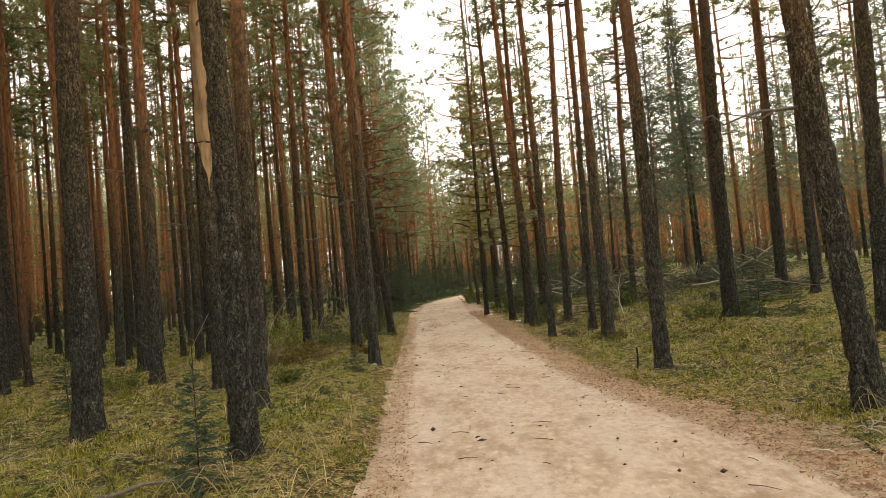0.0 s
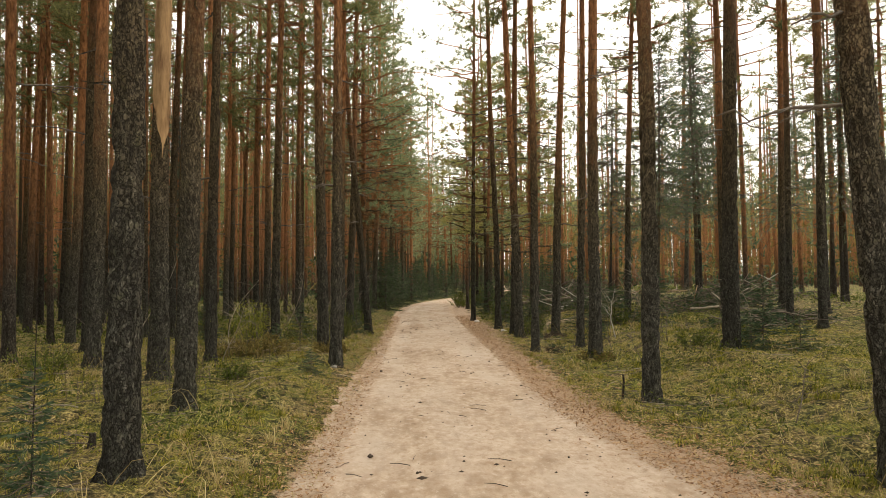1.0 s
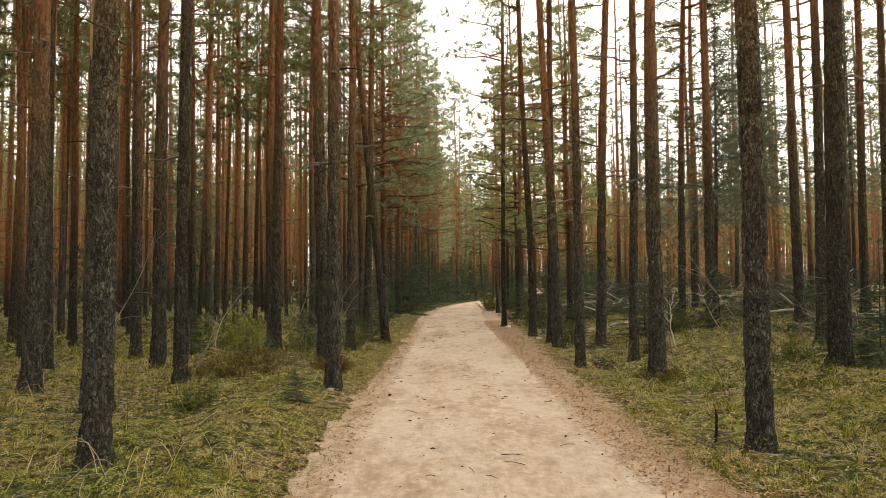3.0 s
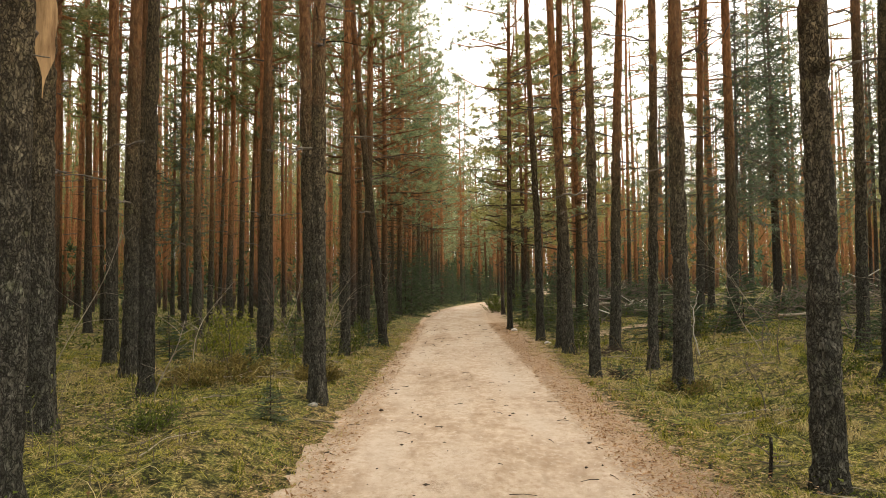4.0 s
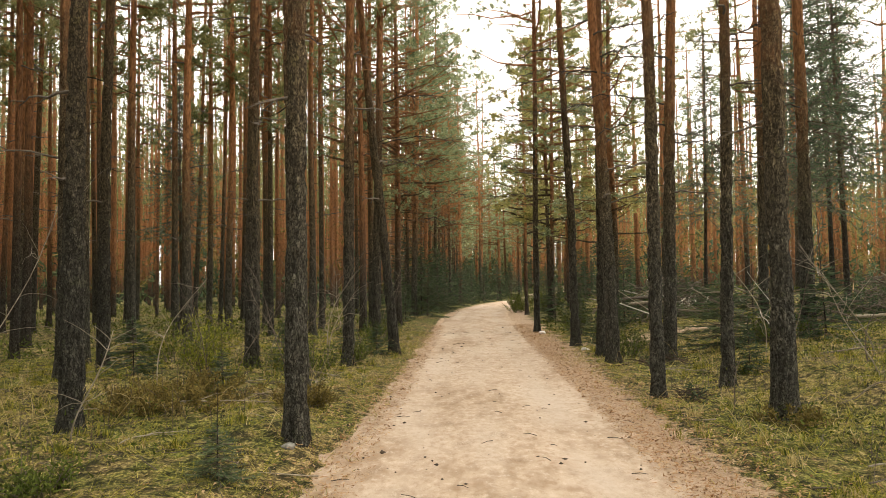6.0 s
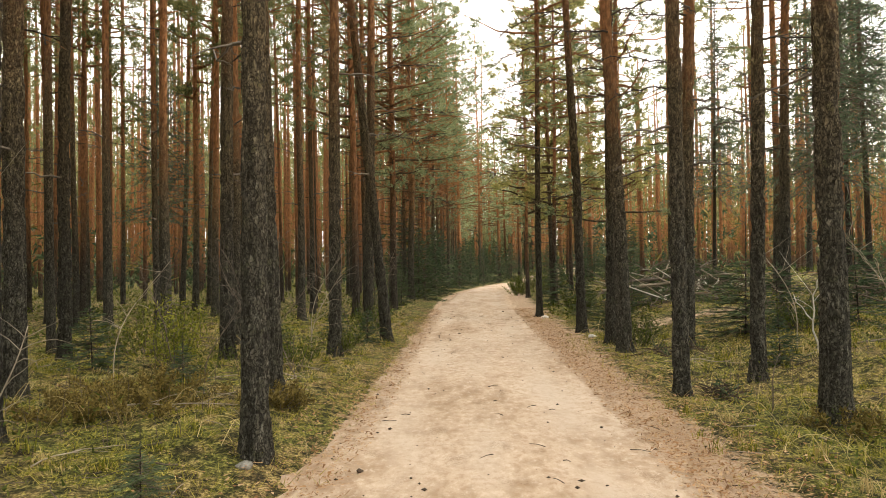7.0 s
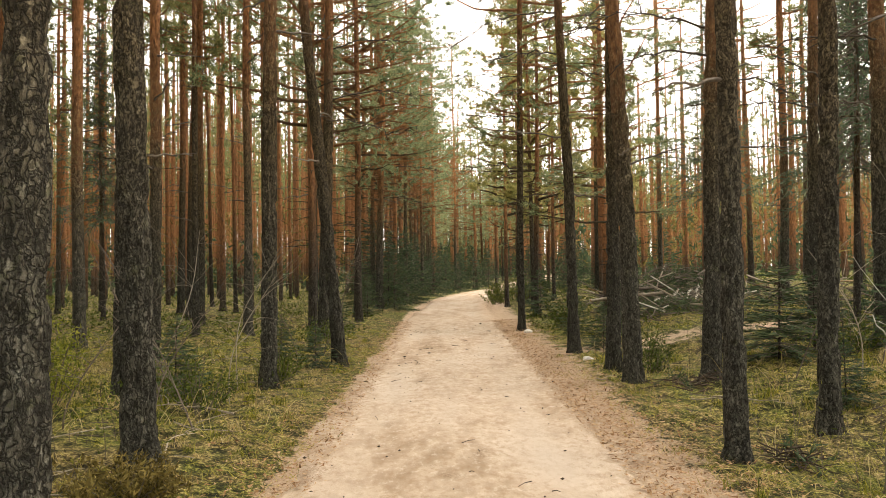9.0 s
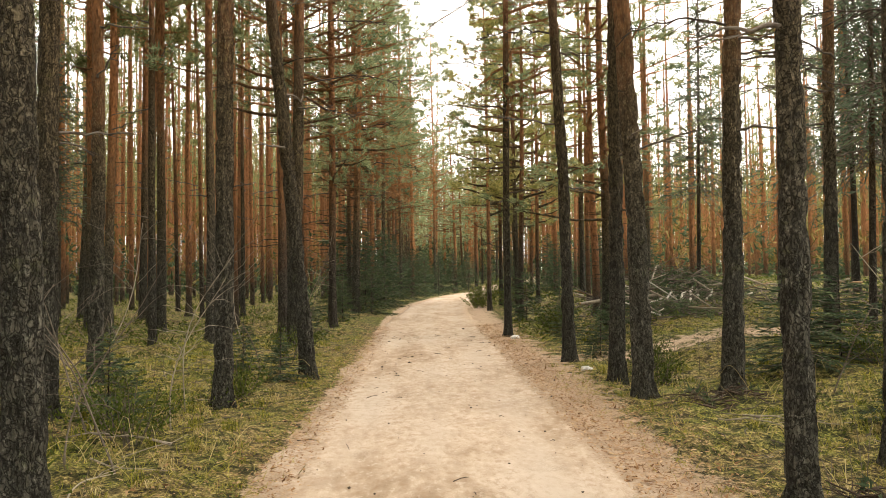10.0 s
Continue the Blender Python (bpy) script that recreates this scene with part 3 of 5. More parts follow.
def near_pine(x, y, dia, lean=0.0, crown=0, edge=False, bow=0.0, boughs=(), label="tall Scots pine with furrowed grey bark and orange upper stem"):
    seed = 500 + len(TREES)
    spin = 0.0 if bow else random.uniform(0, 6.28)
    tree = thing("pine_tree", label, "tree", "pines of the forest", m=stand_pose(x, y, lean, spin))
    trunk = part("trunk", trunk_mesh("stem", 18.8, dia, seed, 2 if y < 25 and abs(x) < 7 else 1, bow=bow), tree)
    limbs, needles = (EDGE_CROWNS if edge else STAND_CROWNS)[crown % 4]
    tagged(part("branchwork", limbs, tree), kind="stuff")
    part("crown", needles, tree, "yellowish green pine needles")
    for k in range(5):
        dead = part("dead_branch", DEAD_BRANCHES[(seed + k * 5) % 6], trunk, "bare grey dead branch")
        dead.matrix_basis = Matrix.Translation((0, 0, random.uniform(2.6, 9.0))) @ Matrix.Rotation(random.uniform(0, 6.28), 4, "Z")
    for k, (z, heading, length, droop) in enumerate(boughs):
        bough = part("bough", bough_mesh(seed * 7 + k, length, droop), trunk, "long bare grey bough with crooked twigs")
        bough.matrix_basis = Matrix.Translation((0, 0, z)) @ Matrix.Rotation(radians(heading) - spin, 4, "Z")
    TREES.append((x, y))
    return tree


near_pine(-4.57, 7.71, 0.32, 0.014, 0)
near_pine(-2.33, 5.9, 0.24, -0.008, 1)
near_pine(-2.91, 8.86, 0.235, 0.022, 2)
snag = near_pine(-4.04, 11.06, 0.28, 0.001, 3, label="Scots pine with bark torn off in a long bare strip")
near_pine(-5.57, 12.27, 0.25, 0.012, 0)
near_pine(-3.87, 13.0, 0.19, 0.0, 1)
near_pine(-1.65, 12.8, 0.2, 0.0, 3)
near_pine(-2.17, 14.95, 0.225, -0.02, 0)
near_pine(-4.55, 25.6, 0.21, 0.001, 2)
near_pine(-1.65, 20.85, 0.21, -0.09, 3, label="slanting Scots pine that leans over towards the wood")
near_pine(-5.06, 15.0, 0.24, 0.005, 0)
near_pine(-6.20, 16.6, 0.2, -0.004, 1)
near_pine(-11.89, 26.2, 0.27, -0.018, 3)
near_pine(-6.95, 29.1, 0.27, 0.003, 0)
near_pine(-2.3, 18.95, 0.21, 0.011, 1)
near_pine(-6.42, 18.1, 0.2, 0.008, 2)
near_pine(-9.05, 33.0, 0.27, 0.005, 3)
near_pine(-7.04, 23.0, 0.25, -0.006, 0)
near_pine(-3.82, 18.1, 0.22, 0.01, 1)
near_pine(-2.6, 24.6, 0.26, 0.022, 2, boughs=((5.3, -5, 2.0, 0.2), (6.4, 0, 1.9, 0.1), (7.0, -20, 1.8, 0.0), (4.8, 15, 1.3, 0.3)))
near_pine(-2.33, 34.0, 0.27, 0.02, 0, True, boughs=((5.0, 0, 2.0, 0.2), (6.2, -30, 2.0, 0.1), (4.0, 20, 1.6, 0.3)))
near_pine(-4.68, 20.9, 0.2, 0.003, 3)
near_pine(-8.40, 25.4, 0.19, -0.013, 0)
near_pine(-5.64, 25.3, 0.17, -0.007, 1)
near_pine(3.40, 5.96, 0.26, -0.083, 2, label="slanting Scots pine with dark furrowed bark")
near_pine(2.75, 9.5, 0.225, -0.003, 3)
near_pine(3.23, 13.94, 0.24, 0.008, 0)
near_pine(2.31, 15.35, 0.175, -0.006, 1, label="slender Scots pine at the edge of the road")
near_pine(2.51, 18.88, 0.23, -0.034, 2, boughs=((5.3, 178, 0.9, 0.1), (5.6, 5, 1.2, -0.1), (4.7, 200, 0.7, 0.4), (6.0, 330, 1.2, 0.2)), label="stout Scots pine with dark grey bark, bent near its foot")
near_pine(2.52, 19.98, 0.2, 0.014, 3)
near_pine(2.32, 21.91, 0.195, -0.026, 3, boughs=((6.1, 185, 1.9, 0.55), (5.4, 170, 1.3, 0.3), (5.0, 20, 0.9, 0.2), (6.8, 160, 1.6, 0.4), (6.4, 10, 1.3, 0.5)))
near_pine(3.46, 16.1, 0.175, 0.021, 1, boughs=((4.9, 20, 0.7, -0.3), (4.2, 0, 0.9, 0.2)))
near_pine(5.21, 12.43, 0.28, 0.013, 2)
near_pine(3.44, 18.67, 0.225, 0.034, 3, boughs=((4.6, 175, 1.5, 0.1), (4.2, 185, 1.3, 0.35), (5.4, 160, 1.2, 0.0), (3.9, 10, 1.0, 0.3)))
near_pine(6.43, 19.8, 0.26, 0.001, 0, boughs=((3.4, 190, 1.4, 0.3), (4.4, 180, 1.3, 0.2), (3.9, 20, 1.2, 0.3)))
near_pine(1.92, 26.5, 0.19, 0.007, 1, True, boughs=((4.0, 180, 1.4, 0.2), (5.2, 200, 1.5, 0.2), (3.3, 0, 1.0, 0.2), (6.3, 170, 1.6, 0.2)))
near_pine(3.18, 33.7, 0.17, -0.014, 2)
near_pine(8.63, 19.85, 0.27, -0.013, 1)
near_pine(11.06, 21.2, 0.25, 0.013, 2)
near_pine(10.69, 18.5, 0.27, -0.001, 3)
near_pine(8.82, 15.6, 0.2, 0.008, 0)
near_pine(6.22, 21.3, 0.2, 0.03, 1, boughs=tuple((2.8 + 0.5 * k, 70 * k + 20 * (k % 3), 0.8 + 0.25 * (k % 4), 0.15 * (k % 3) - 0.1) for k in range(13)))
near_pine(6.62, 15.36, 0.18, 0.01, 3)
near_pine(5.53, 8.64, 0.22, 0.03, 0)
near_pine(8.59, 16.5, 0.17, 0.007, 1)

YOUNG_CROWNS = [crown_meshes("young_crown", 230 + k, 3.4, 11.6, 1.7, 34, 14, 13, 0.22, 0.036, 0.85, YOUNG_NEEDLES, (1.2, 4.5, 16, 1.1), 0.12) for k in range(2)]
YOUNG_STEM = trunk_mesh("young_stem", 12.0, 0.17, 231, 1, YOUNG_BARK)


def young_pine(x, y, tall, wide, k):
    tree = thing("pine_tree", "young Scots pine with a yellowish green crown close to the road", "tree", "pines of the forest", m=stand_pose(x, y, random.gauss(0, 0.01), random.uniform(0, 6.28), wide, tall))
    part("trunk", YOUNG_STEM, tree)
    limbs, needles = YOUNG_CROWNS[k % 2]
    tagged(part("branchwork", limbs, tree), kind="stuff")
    part("crown", needles, tree, "yellowish green pine needles")
    TREES.append((x, y))


for n, (x, y, tall, wide) in enumerate(((2.6, 31.8, 1.0, 1.15), (1.95, 35.0, 1.0, 1.0), (2.75, 38.2, 0.92, 1.1), (3.9, 36.2, 1.05, 1.0), (4.6, 42.0, 0.9, 1.1), (4.9, 32.5, 0.95, 0.9))):
    young_pine(x + 0.4, y, tall, wide, n)


# the strip of bare wood on the damaged pine, on the side of the road
def bare_strip(tree):
    g = Geo()
    zs = np.linspace(3.3, 9.4, 60)
    ang = np.linspace(-1.75, 1.75, 9)
    edge = 0.62 + 0.5 * vnoise(np.stack([zs * 4.3, zs * 0 + 3, zs * 0], -1))
    drift = 0.9 * (vnoise(np.stack([zs * 2.7, zs * 0 + 9, zs * 0], -1)) - 0.5)
    taper = smooth(3.3, 4.3, zs) * (1 - smooth(8.8, 9.4, zs))
    inv = tree.matrix_basis.inverted().to_3x3()
    face = inv @ Vector((0.42, -0.9, 0))
    h = math.atan2(face.y, face.x)
    stem = next(c for c in tree.children if c.name.startswith("trunk")).data
    co = np.empty(len(stem.vertices) * 3)
    stem.vertices.foreach_get("co", co)
    co = co.reshape(-1, 3)
    rows = []
    for z, e, t, w in zip(zs, edge, taper, drift):
        near = co[np.abs(co[:, 2] - z) < 0.7]
        mid = near[:, :2].mean(0)
        rad = np.percentile(np.linalg.norm(near[:, :2] - mid, axis=1), 80) + 0.006
        a = h + w + ang * e * max(t, 0.02)
        rows.append(np.stack([mid[0] + rad * np.cos(a), mid[1] + rad * np.sin(a), np.full(9, z)], -1))
    i, j = np.meshgrid(np.arange(59), np.arange(8), indexing="ij")
    g.add(np.array(rows), np.stack([i * 9 + j, i * 9 + j + 1, (i + 1) * 9 + j + 1, (i + 1) * 9 + j], -1).reshape(-1, 4))
    part("bare_wood", g.mesh("bare_wood", BARE_STEM), next(c for c in tree.children if c.name.startswith("trunk")), "bare yellowish wood")


bare_strip(snag)


# ---- the stand behind: pines one by one, then the far wood ----
def stand_prototypes():
    made = []
    for k in range(6):
        tree = thing("pine_tree", "straight Scots pine with orange-red upper stem", "tree", "pines of the forest", m=Matrix.Translation((0, -60 - 3 * k, 0)))
        trunk = part("trunk", MID_TRUNKS[k], tree)
        for j in range(3):
            dead = part("dead_branch", DEAD_BRANCHES[(k + 2 * j) % 6], trunk, "bare grey dead branch")
            dead.matrix_basis = Matrix.Translation((0, 0, 3.0 + 1.9 * j + 0.3 * k)) @ Matrix.Rotation(2.4 * j + k, 4, "Z")
        limbs, needles = STAND_CROWNS[k % 4]
        tagged(part("branchwork", limbs, tree), kind="stuff")
        part("crown", needles, tree, "yellowish green pine needles")
        made.append(tree)
    for k in range(4):
        tree = thing("pine_tree", "roadside Scots pine with green branches low on its stem", "tree", "pines of the forest", m=Matrix.Translation((3, -60 - 3 * k, 0)))
        trunk = part("trunk", MID_TRUNKS[k], tree)
        for j in range(3):
            dead = part("dead_branch", DEAD_BRANCHES[(k + 2 * j) % 6], trunk, "bare grey dead branch")
            dead.matrix_basis = Matrix.Translation((0, 0, 3.0 + 1.9 * j + 0.3 * k)) @ Matrix.Rotation(2.4 * j + k, 4, "Z")
        limbs, needles = EDGE_CROWNS[k]
        tagged(part("branchwork", limbs, tree), kind="stuff")
        part("crown", needles, tree, "green pine needles")
        made.append(tree)
    return made


PROTO = stand_prototypes()


SPOT_GRID = {}


def note_spot(x, y):
    SPOT_GRID.setdefault((int(x // 3), int(y // 3)), []).append((x, y))


for foot in TREES:
    note_spot(*foot)


def free_spot(x, y, gap):
    i, j = int(x // 3), int(y // 3)
    near = [p for a in (i - 1, i, i + 1) for b in (j - 1, j, j + 1) for p in SPOT_GRID.get((a, b), ())]
    return all((x - a) ** 2 + (y - b) ** 2 > gap * gap for a, b in near)


def ride(y):
    """Middle of the open lane between the crowns, which runs on where the road bends away."""
    return 0.12 + 0.028 * max(0.0, y - 14)


def in_ride(x, y, half):
    return abs(x - ride(y)) < half or abs(x - float(road_middle(y))) < min(half, 2.4)


def grow_stand():
    spots = []
    # roadside rows with low branches
    for side in (-1, 1):
        y = 25.0 if side < 0 else 26.5
        while y < 90:
            off = side * (random.uniform(2.9, 4.2) if side < 0 else random.uniform(2.6, 3.8))
            x = ride(y) + off
            if free_spot(x, y, 1.3) and not in_ride(x, y, 2.5):
                spots.append((x, y, True))
                note_spot(x, y)
            y += random.uniform(1.7, 2.8) if side < 0 else random.uniform(3.0, 5.0)
    for x, y in ((-3.4, 29.5), (-2.9, 37.5), (-1.9, 42.5), (-1.2, 46.5), (-0.6, 51.0), (0.8, 55.5), (2.4, 60.0), (4.2, 64.0), (6.2, 67.0), (-2.6, 50.0), (-1.0, 58.0), (1.0, 63.0), (3.5, 70.0)):
        spots.append((x, y, True))
        note_spot(x, y)
    for _ in range(16000):
        x, y = random.uniform(-48, 48), random.uniform(-14, 88)
        if in_ride(x, y, 4.0) or (1 < y < 19 and -5.8 < x < 6.2) or (19 <= y < 28 and -7.6 < x < 7.5) or (y < 1.0 and abs(x) < 3.6):
            continue
        if x > 0 and 6 < x < 17 and 6 < y < 34 and random.random() < 0.74:
            continue
        gap = 1.28 if x < -6 else 1.42 if x < 0 else 2.0
        if not free_spot(x, y, gap):
            continue
        spots.append((x, y, False))
        note_spot(x, y)
        if len(spots) > 1260:
            break
    spots.sort(key=lambda s: math.hypot(s[0], s[1] - 12) - (30 if s[2] else 0))
    return spots


SPOTS = grow_stand()
for n, (x, y, edge) in enumerate(SPOTS[:290]):
    proto = PROTO[6 + n % 4] if edge else PROTO[n % 6]
    copy_thing(proto, stand_pose(x, y, random.gauss(0, 0.012), random.uniform(0, 6.28), random.uniform(0.75, 1.3), random.uniform(0.62, 0.84) + (0.18 if x > 6 else 0.0) if x > ride(y) and y > 21 else random.uniform(0.88, 1.1), random.gauss(0, 0.012)))
for tree in PROTO:
    # the first of each kind stands in the wood behind the camera's start
    x, y = tree.location.x * 3 - 8, -16 - (tree.location.y + 60) * -1.2
    tree.matrix_basis = stand_pose(x, y, 0.0, 1.0)


def far_wood(spots):
    """The rest of the stand, then the deeper wood with its dark undergrowth, thinning into the distance."""
    stems, green, low, dry, side_green = Geo(), Geo(), Geo(), Geo(), Geo()
    r = np.random.default_rng(77)
    deep = []
    for gx in np.arange(-100, 100, 1.95):
        for gy in np.arange(20, 128, 1.95):
            x, y = gx + r.uniform(-0.9, 0.9), gy + r.uniform(-0.9, 0.9)
            inside = abs(x) < 48 and y < 88
            if inside or abs(x) > 0.95 * y + 12 or (y < 84 and in_ride(x, y, 4.2)):
                continue
            deep.append((x, y, None))

    for x, y, edge in list(spots) + deep:
        z0, h, d = float(lie(x, y)), r.uniform(16, 20), r.uniform(0.17, 0.28)
        young = x > ride(y) + 1
        h *= 0.72 if young else 1.0
        top = np.array([x + r.normal(0, 0.15), y + r.normal(0, 0.15), z0 + h])
        foot = np.array([x, y, z0 - 0.2])
        k, per, ln, wd = (8 if young else 12, 7, 0.9, 0.18) if edge is None else (22 if young else 34, 10, 0.5, 0.06)
        lane = edge is None and abs(x - ride(y)) < 7
        stems.tube([foot, foot + (top - foot) * 0.5, top], [d / 2, d * 0.38, 0.03], 4 if edge is None else 5, False)
        base = 4.5 if edge else (r.uniform(1.5, 5) if lane else r.uniform(4.5, 7) if young else r.uniform(6.0, 9.5))
        lane = lane or edge
        k, per, ln, wd = (110, 10, 0.34, 0.06) if lane else (k, per, ln, wd)
        u = r.uniform(0, 1, k)
        a = r.uniform(0, 6.283, k)
        rad = (2.6 if lane else 2.0) * np.sqrt(r.uniform(0.03, 1, k)) * (1 - 0.7 * u) * (0.5 + 0.5 * smooth(0, 0.3, u))
        p = np.stack([x + rad * np.cos(a), y + rad * np.sin(a), z0 + base + u * (h - base)], -1)
        way = unit(p - np.stack([np.full(k, x), np.full(k, y), p[:, 2] - 0.3], -1))
        tufts(side_green if lane else green, r, p, way, per, ln, wd)
        if math.hypot(x, y - 8) > 36 and r.uniform() < 0.62 and edge is not True:
            k, hh = (34, r.uniform(3.0, 6.0)) if lane else (12, r.uniform(1.2, 4.5))
            u, a = r.uniform(0, 1, k), r.uniform(0, 6.283, k)
            rad = 0.33 * hh * (1 - u)
            cx, cy = x + r.uniform(-1, 1), y + r.uniform(-1, 1)
            p = np.stack([cx + rad * np.cos(a), cy + rad * np.sin(a), z0 + u * hh], -1)
            tufts(low, r, p, unit(np.stack([np.cos(a), np.sin(a), 0 * a - 0.2], -1)), 5, 0.5, 0.13)
        if math.hypot(x, y - 8) > 34 and edge is not True:
            k = 9 if young else 5
            p = np.stack([x + r.normal(0, 0.9, k), y + r.normal(0, 0.9, k), z0 + r.uniform(0.8, 6.0, k)], -1)
            tufts(dry, r, p, unit(r.normal(0, 1, (k, 3))), 4, 0.75, 0.07)
    tagged(new("far_stems", stems.mesh("far_stems", YOUNG_BARK)), "stems of the far pine wood", "forest", kind="stuff")
    tagged(new("far_crowns", green.mesh("far_crowns", PINE_NEEDLES, False)), "green crowns of the far pine wood", "forest", kind="stuff")
    tagged(new("far_roadside_crowns", side_green.mesh("far_roadside_crowns", EDGE_NEEDLES, False)), "blue-green crowns of the far pines along the road", "forest", kind="stuff")
    tagged(new("far_dry_branches", dry.mesh("far_dry_branches", DRY_FERN, False)), "brown dead lower branches deep in the wood", "forest", kind="stuff")
    tagged(new("far_undergrowth", low.mesh("far_undergrowth", SPRUCE_NEEDLES, False)), "dark young spruces deep in the wood", "forest", kind="stuff")


far_wood(SPOTS[290:])


# ---- spruces ----
def spruce_meshes(seed, h, reach, whorls, per, base, blade, wide, dense, loose=0.45, leaf=None):
    """A spruce: whorls of drooping branches with flat sprays of short needles."""
    r = np.random.default_rng(seed)
    wood, green = Geo(), Geo()
    for k in range(whorls):
        u = (k + r.uniform(-0.2, 0.2)) / (whorls - 0.5)
        for b in range(per):
            z = base + (h * 0.98 - base) * min(1.0, max(0.0, u + r.normal(0, loose / whorls)))
            ln = reach * (1 - u) ** 0.8 * r.uniform(0.65, 1.1) + 0.04 * h * (1 - u)
            pts = limb(r, np.array([0, 0, z]), r.uniform(0, 6.283), ln, 0.25 - 0.55 * (1 - u) + (loose - 0.45) * r.normal(0, 0.3), r.uniform(0.0, 0.25), 5)
            wood.tube(pts, np.linspace(0.004 * h ** 0.5 + 0.003, 0.002, 5), 3, False)
            n = max(4, int(dense * ln / blade))
            t = r.uniform(0.12, 1.0, n) * 3.999
            i = t.astype(int)
            p = pts[i] + (pts[i + 1] - pts[i]) * (t - i)[:, None]
            way = unit(pts[-1] - pts[0])
            side = np.cross(way, [0, 0, 1.0])
            sgn = r.choice([-1.0, 1.0], n)[:, None]
            out = unit(way * 0.7 + sgn * side * r.uniform(0.2, 1.0, (n, 1)) + r.normal(0, 0.18 + 0.2 * (loose - 0.45), (n, 3)) + [0, 0, -0.12])
            p = p + side * sgn * (0.14 * ln * (1 - t / 5))[:, None] * r.uniform(0, 1, (n, 1))
            lg = blade * r.uniform(0.6, 1.3, (n, 1))
            green.blades(p, p + out * lg, np.full(n, wide), np.cross(out, r.normal(0, 1, out.shape)))
    top = np.repeat([[0, 0, h * 0.96]], 8, 0)
    way = unit(r.normal(0, 0.4, (8, 3)) + [0, 0, 1])
    green.blades(top, top + way * blade * 1.2, np.full(8, wide), np.cross(way, r.normal(0, 1, way.shape)))
    stem = trunk_mesh("spruce_stem", h, max(0.02, (0.017 if h < 8 else 0.012) * h), seed, 1 if h > 5 else 0, SPRUCE_BARK)
    return stem, wood.mesh("spruce_branches", DEAD_TWIG), green.mesh("spruce_needles", leaf or SPRUCE_NEEDLES, False)


SPRUCE = {"small": [spruce_meshes(600 + k, 1.2, 0.5, 11, 8, 0.06, 0.085, 0.017, 9.0) for k in range(3)],
          "mid": [spruce_meshes(620 + k, 4.0, 1.25, 18, 9, 0.2, 0.17, 0.032, 6.0) for k in range(3)],
          "tall": [spruce_meshes(640 + k, 12.0, 1.6, 42, 7, 3.8, 0.24, 0.03, 3.6, 2.2, TALL_SPRUCE_NEEDLES) for k in range(2)]}
SIZES = {"small": 1.2, "mid": 4.0, "tall": 12.0}
COUNT = [0]


def spruce(x, y, h, kind, label, wide=1.0, group="young spruces of the undergrowth"):
    COUNT[0] += 1
    s = h / SIZES[kind]
    tree = thing("spruce_tree", label, "tree", group, m=stand_pose(x, y, random.gauss(0, 0.02), random.uniform(0, 6.28), s * wide, s))
    stem, wood, green = SPRUCE[kind][COUNT[0] % len(SPRUCE[kind])]
    part("trunk", stem, tree)
    tagged(part("branchwork", wood, tree), kind="stuff")
    part("crown", green, tree, "dark green spruce needles")


SMALL = "low young spruce with dark green needles in the moss"
spruce(5.85, 12.6, 1.2, "small", "young spruce with spreading dark branches beside a pine", 1.1)
spruce(5.5, 12.3, 0.5, "small", SMALL, 1.5)
spruce(6.3, 12.2, 0.6, "small", SMALL, 1.5)
spruce(4.63, 19.3, 1.35, "small", "young dark spruce at the edge of the clearing", 1.5)
spruce(5.34, 19.7, 1.15, "small", SMALL, 1.6)
spruce(6.23, 18.8, 1.5, "small", SMALL, 1.2)
spruce(3.02, 22.7, 0.9, "small", SMALL, 1.3)
spruce(3.00, 25.2, 1.0, "small", SMALL, 1.2)
spruce(3.80, 24.9, 0.9, "small", SMALL, 1.3)
spruce(4.41, 26.2, 1.0, "small", SMALL, 1.3)
spruce(2.97, 30.5, 1.5, "small", SMALL, 1.2)
spruce(3.65, 29.0, 1.0, "small", SMALL, 1.3)
spruce(3.33, 36.0, 2.2, "mid", "young spruce close to the bend of the road")
spruce(-2.0, 20.55, 0.65, "small", "low dark spruce at the foot of a slanting pine", 1.5)
spruce(-1.88, 11.5, 0.42, "small", "knee-high dark spruce seedling in the moss", 1.5)
spruce(-2.42, 4.95, 1.0, "small", "thin spruce seedling close to the road", 0.7)
spruce(-5.10, 16.6, 0.9, "small", SMALL, 1.3)
spruce(-3.2, 18.1, 1.0, "small", SMALL, 1.1)
spruce(-2.84, 21.8, 0.7, "small", SMALL, 1.4)
spruce(-3.12, 14.9, 0.55, "small", SMALL, 1.5)
spruce(-5.88, 9.8, 0.8, "small", SMALL, 1.2)
spruce(-2.68, 26.3, 1.1, "small", SMALL, 1.3)
spruce(6.42, 9.7, 0.7, "small", SMALL, 1.3)
spruce(6.07, 14.0, 0.8, "small", SMALL, 1.3)
spruce(4.10, 16.9, 0.7, "small", SMALL, 1.3)
DARK = "dense dark young spruce beside the bend of the road"
